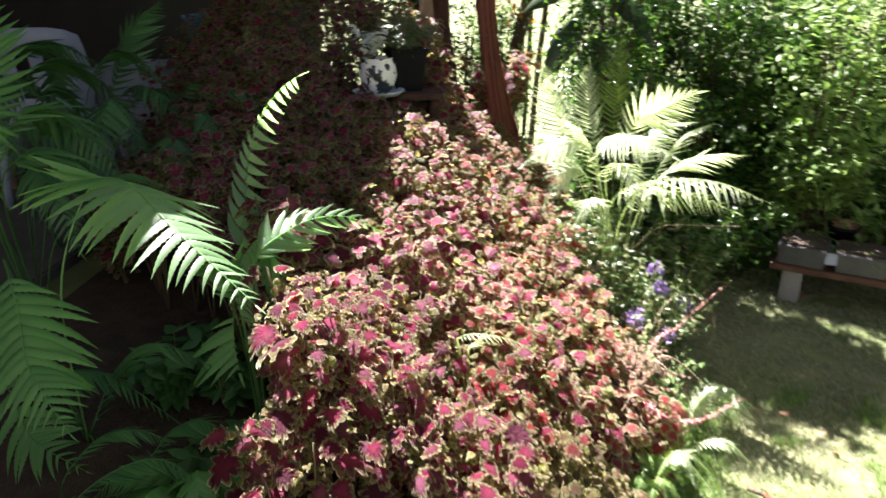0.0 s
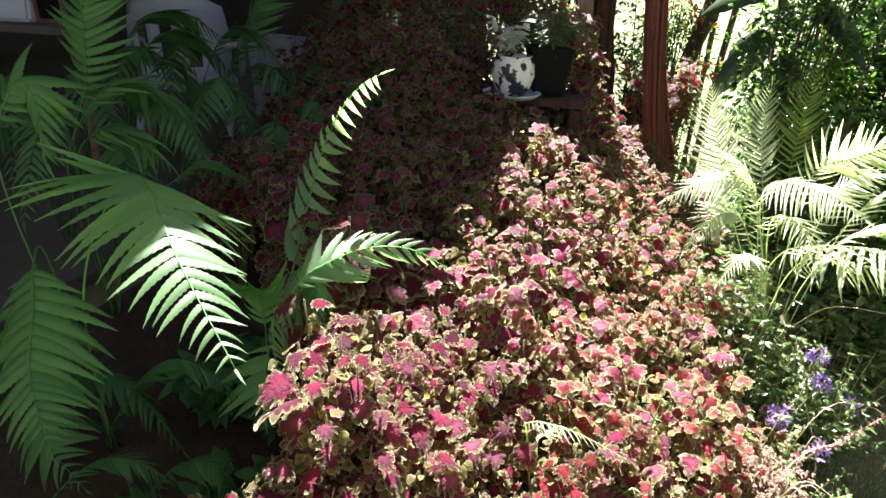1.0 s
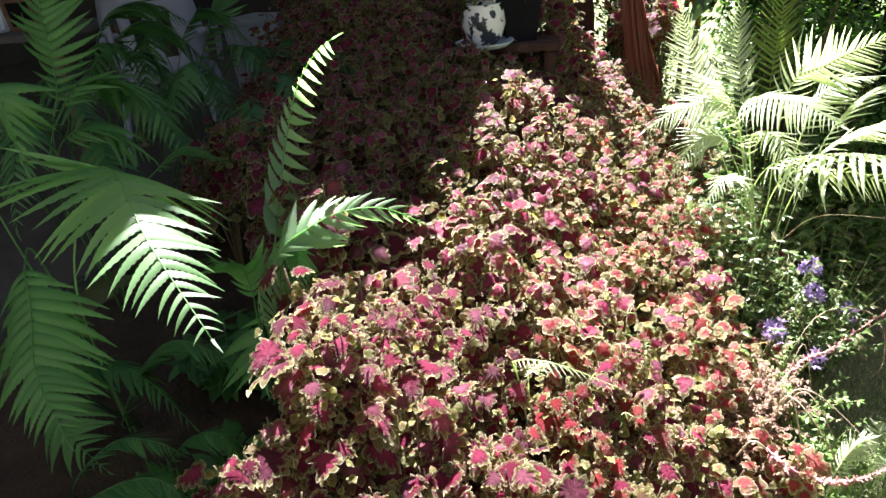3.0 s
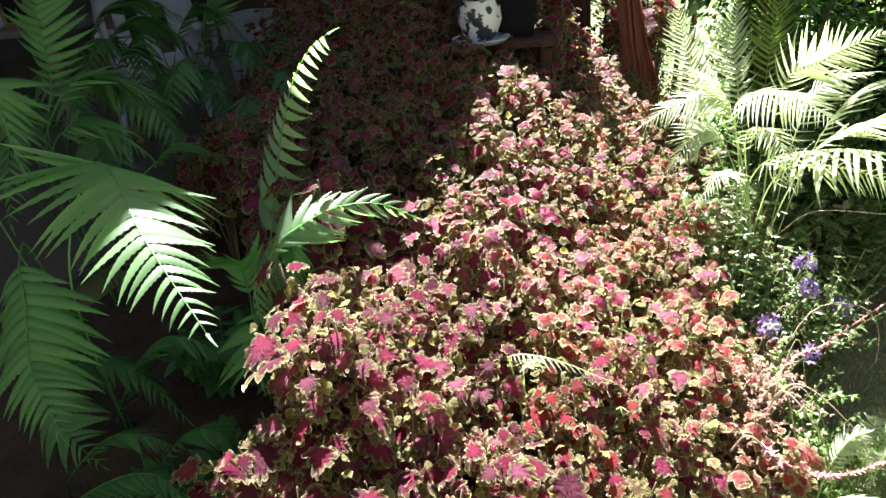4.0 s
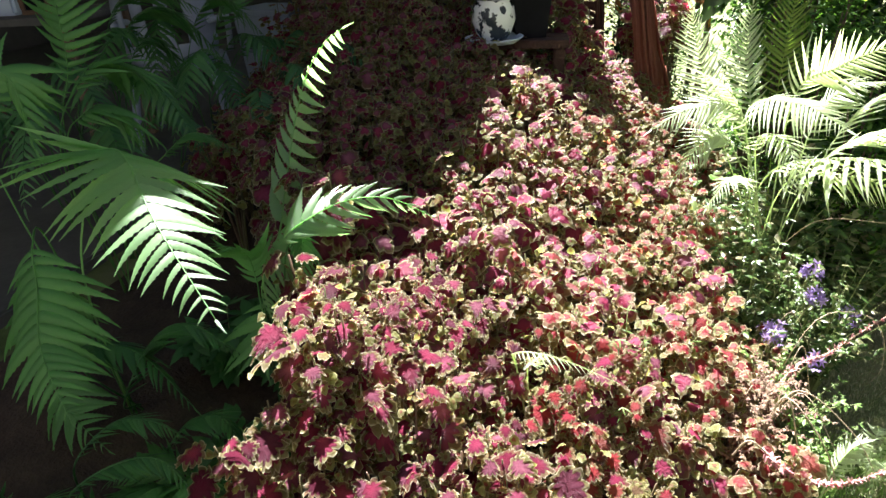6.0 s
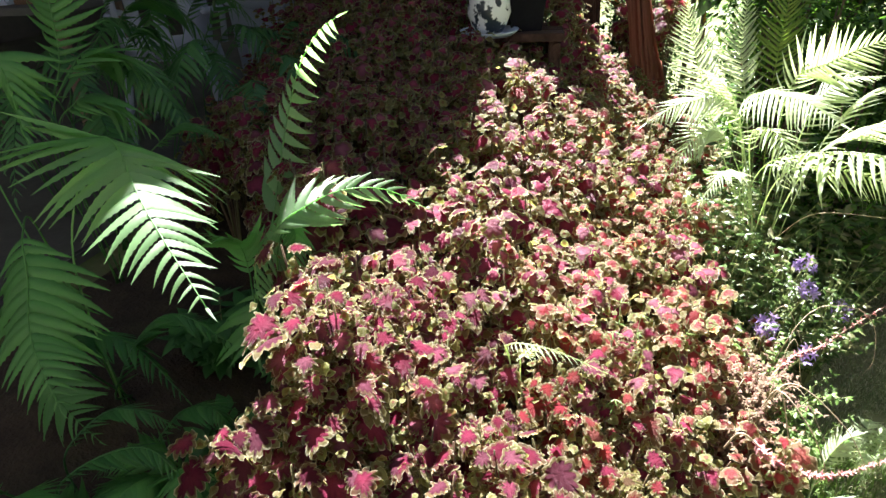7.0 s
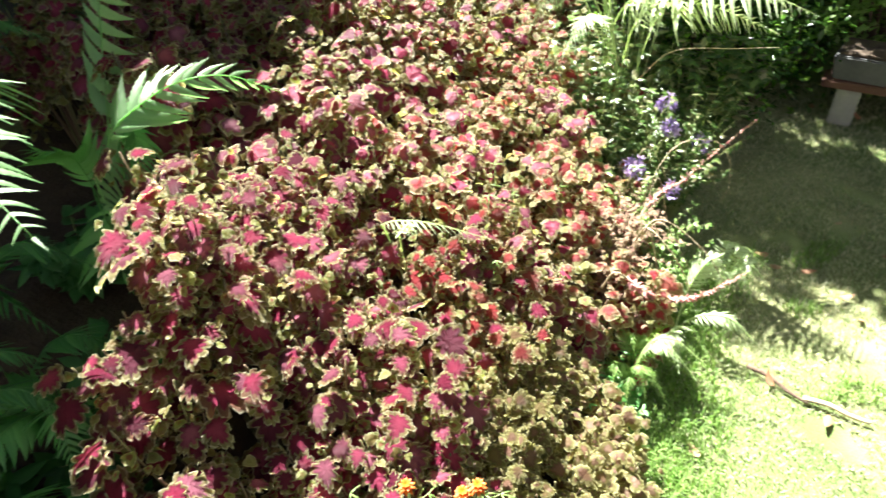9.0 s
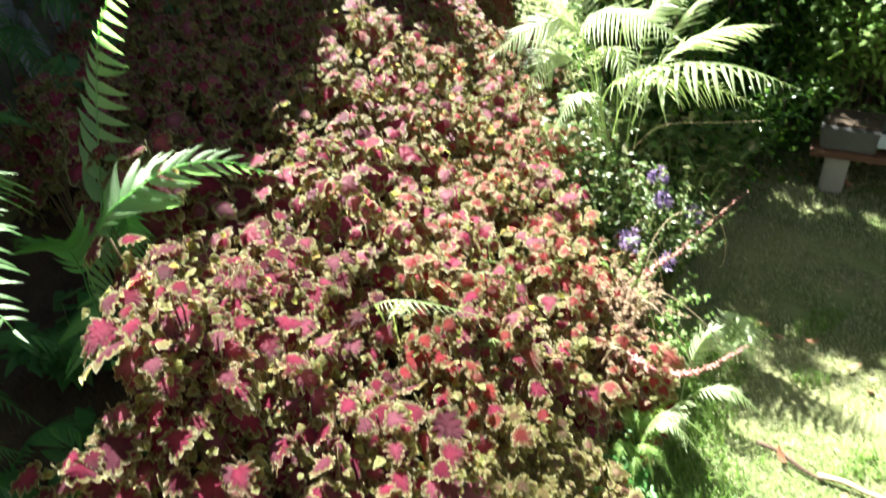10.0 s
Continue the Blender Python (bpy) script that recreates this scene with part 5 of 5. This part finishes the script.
for i, (sx, sy, sz, rr) in enumerate(((0.80, 2.14, 0.12, 0.26), (0.74, 2.22, 0.14, 0.30), (0.86, 2.06, 0.06, 0.24))):
    sprig("pale_herb", (sx, sy, sz), "pale green herb with small leaves at the lawn's edge", "plant", CHIP, M_LUSH, 16, rr, 0.020, 0.8, seed=190 + i, group="pale herbs at the lawn's edge")
for i, (sx, sy, rr) in enumerate(((0.20, 1.20, 0.34), (0.30, 1.9, 0.60), (0.0, 1.08, 0.42))):
    sprig("green_herb", (sx, sy, gl(sx, sy)), "bright green leafy herb among the coleus", "plant", NARROW, M_LUSH, 16, rr, 0.035, 0.5, seed=60 + i, group="green herbs in the bed")
for i, (sx, sy, rr) in enumerate(((-0.62, 1.22, 0.18), (-0.72, 1.05, 0.2), (-0.55, 1.45, 0.24), (-0.85, 1.75, 0.25), (-0.48, 1.05, 0.2), (-0.70, 1.75, 0.3))):
    sprig("shade_plant", (sx, sy, gl(sx, sy)), "low plant under the ferns, their shade painted into its green", "plant", CHIP, M_FERN_SHADED, 12, rr, 0.075, 0.6, seed=80 + i, group="low plants in the shade")


def marigold(place, seed):
    r = random.Random(seed)
    g = gl(place[0], place[1])
    t = thing("marigold", (place[0], place[1], g), "orange marigold flower at the front of the bed", "flower", "marigolds")
    top = V((0.01, -0.01, place[2] - g))
    h = Heap()
    tube(h, curve([(0, 0, 0), (0.015, 0, top.z * 0.5), top], 8), 0.0025, 5)
    part("stem", h.mesh("stem", M_STALK), t)
    for ring in range(3):
        for j in range(9):
            a = 2 * math.pi * j / 9 + ring * 0.35
            q = 0.017 - 0.003 * ring
            u = Heap()
            u.put(OVATE[j % 4], frame_of(top + V((0, 0, 0.004 * ring)), V((math.cos(a), math.sin(a), 0.1 + 0.4 * ring)), V((0, 0, 1)), q * 1.3, q, q))
            part("petal", u.mesh("petal", M_ORANGE), t)


for i, p in enumerate(((0.275, 1.07, 0.55), (0.25, 1.05, 0.56), (0.15, 1.06, 0.56), (0.30, 1.03, 0.52))):
    marigold(p, i)

# ---- grass, fallen leaves and sticks on the lawn ----
def blades(name, count, area, height, wide, mat, seed, label, keep):
    r = random.Random(seed)
    vs, fs = [], []
    while len(fs) < count * 2:
        x, y = r.uniform(area[0], area[1]), r.uniform(area[2], area[3])
        if not keep(x, y, r):
            continue
        a, lean = r.uniform(0, 2 * math.pi), r.uniform(0.1, 0.9)
        h = height * r.uniform(0.45, 1.3)
        w = wide * r.uniform(0.6, 1.3)
        dx, dy = math.cos(a), math.sin(a)
        z = land(x, y)
        n = len(vs)
        vs += [(x - dy * w, y + dx * w, z), (x + dy * w, y - dx * w, z)]
        vs += [(x + dx * h * lean * 0.35 - dy * w * 0.7, y + dy * h * lean * 0.35 + dx * w * 0.7, z + h * 0.55), (x + dx * h * lean * 0.35 + dy * w * 0.7, y + dy * h * lean * 0.35 - dx * w * 0.7, z + h * 0.55)]
        vs.append((x + dx * h * lean, y + dy * h * lean, z + h * (1 - 0.45 * lean)))
        fs += [(n, n + 1, n + 3, n + 2), (n + 2, n + 3, n + 4)]
    ob = new(name, mesh(name, vs, fs, mat))
    return tagged(ob, label, "grass", kind="stuff")


def on_lawn(x, y, r):
    return x > right_edge(y) + 0.03 and (y < 3.9 or x > 0.3)


blades("lawn_grass", 120000, (0.15, 2.7, 0.55, 3.7), 0.020, 0.0014, M_GRASS, 91, "short lawn grass, green mixed with dry straw", lambda x, y, r: on_lawn(x, y, r) and noise.noise(V((x * 6, y * 6, 3))) > -0.5 + 0.3 * r.random())
blades("edge_grass", 9000, (0.3, 1.3, 0.8, 2.3), 0.045, 0.0022, M_LUSH, 92, "longer bright green grass along the bed", lambda x, y, r: 0.0 < x - right_edge(y) < 0.26 * r.random() + 0.02)
blades("grass_tuft", 1500, (0.9, 1.9, 1.2, 2.4), 0.05, 0.0024, M_LUSH, 93, "small green weeds in the lawn", lambda x, y, r: noise.noise(V((x * 5, y * 5, 8))) > 0.28)

r6 = random.Random(9)
for i, (x, y) in enumerate([(1.28, 2.24), (1.34, 2.22), (1.26, 2.32), (0.84, 1.48), (1.42, 2.09), (1.10, 1.72), (1.22, 1.62), (1.70, 3.42), (1.78, 3.40), (1.95, 3.28), (1.5, 3.38), (1.85, 2.55), (1.66, 2.3)] + [(r6.uniform(0.8, 2.2), r6.uniform(1.2, 3.3)) for _ in range(7)]):
    s = r6.uniform(0.025, 0.045) if i > 9 else 0.052
    u = blade_unit(200 + i, 8, 0.26, 0.06, r6.uniform(-0.5, 0.6), 0.15, 0.35, 0.9)
    lf = new("fallen_leaf", mesh("fallen_leaf", u[0], u[1], M_DRY))
    lf.matrix_basis = Matrix.Translation((x, y, land(x, y) + 0.022)) @ pose(0, 0, 0, r6.uniform(-12, 12), r6.uniform(-15, 15), r6.uniform(0, 360)) @ Matrix.Diagonal((s, s, s, 1))
    tagged(lf, "curled brown fallen leaf on the grass", "leaf", "fallen leaves")


def stick(a, b, rad, mat, label):
    h = Heap()
    o = V(a)
    d = V(b) - o
    tube(h, [p for p in curve([(0, 0, 0), d * 0.35 + V((0.006, 0.004, 0.004)), d * 0.7 + V((-0.004, 0.003, 0)), d], 12)], lambda s: rad * (1.1 - 0.4 * s), 7, 0.3)
    t = new("fallen_stick", h.mesh("fallen_stick", mat))
    t.matrix_basis = Matrix.Translation(o)
    tagged(t, label, "stick", "fallen sticks")


stick((1.17, 1.68, 0.018), (1.32, 1.60, 0.016), 0.007, M_STRAW, "pale weathered stick lying on the lawn")
stick((1.05, 1.80, 0.014), (1.18, 1.665, 0.014), 0.007, M_BRANCH, "dark brown stick lying on the lawn")
stick((-0.06, 1.37, 0.12), (-0.235, 1.315, 0.44), 0.021, M_STUB, "pale cut branch stub leaning among the coleus")
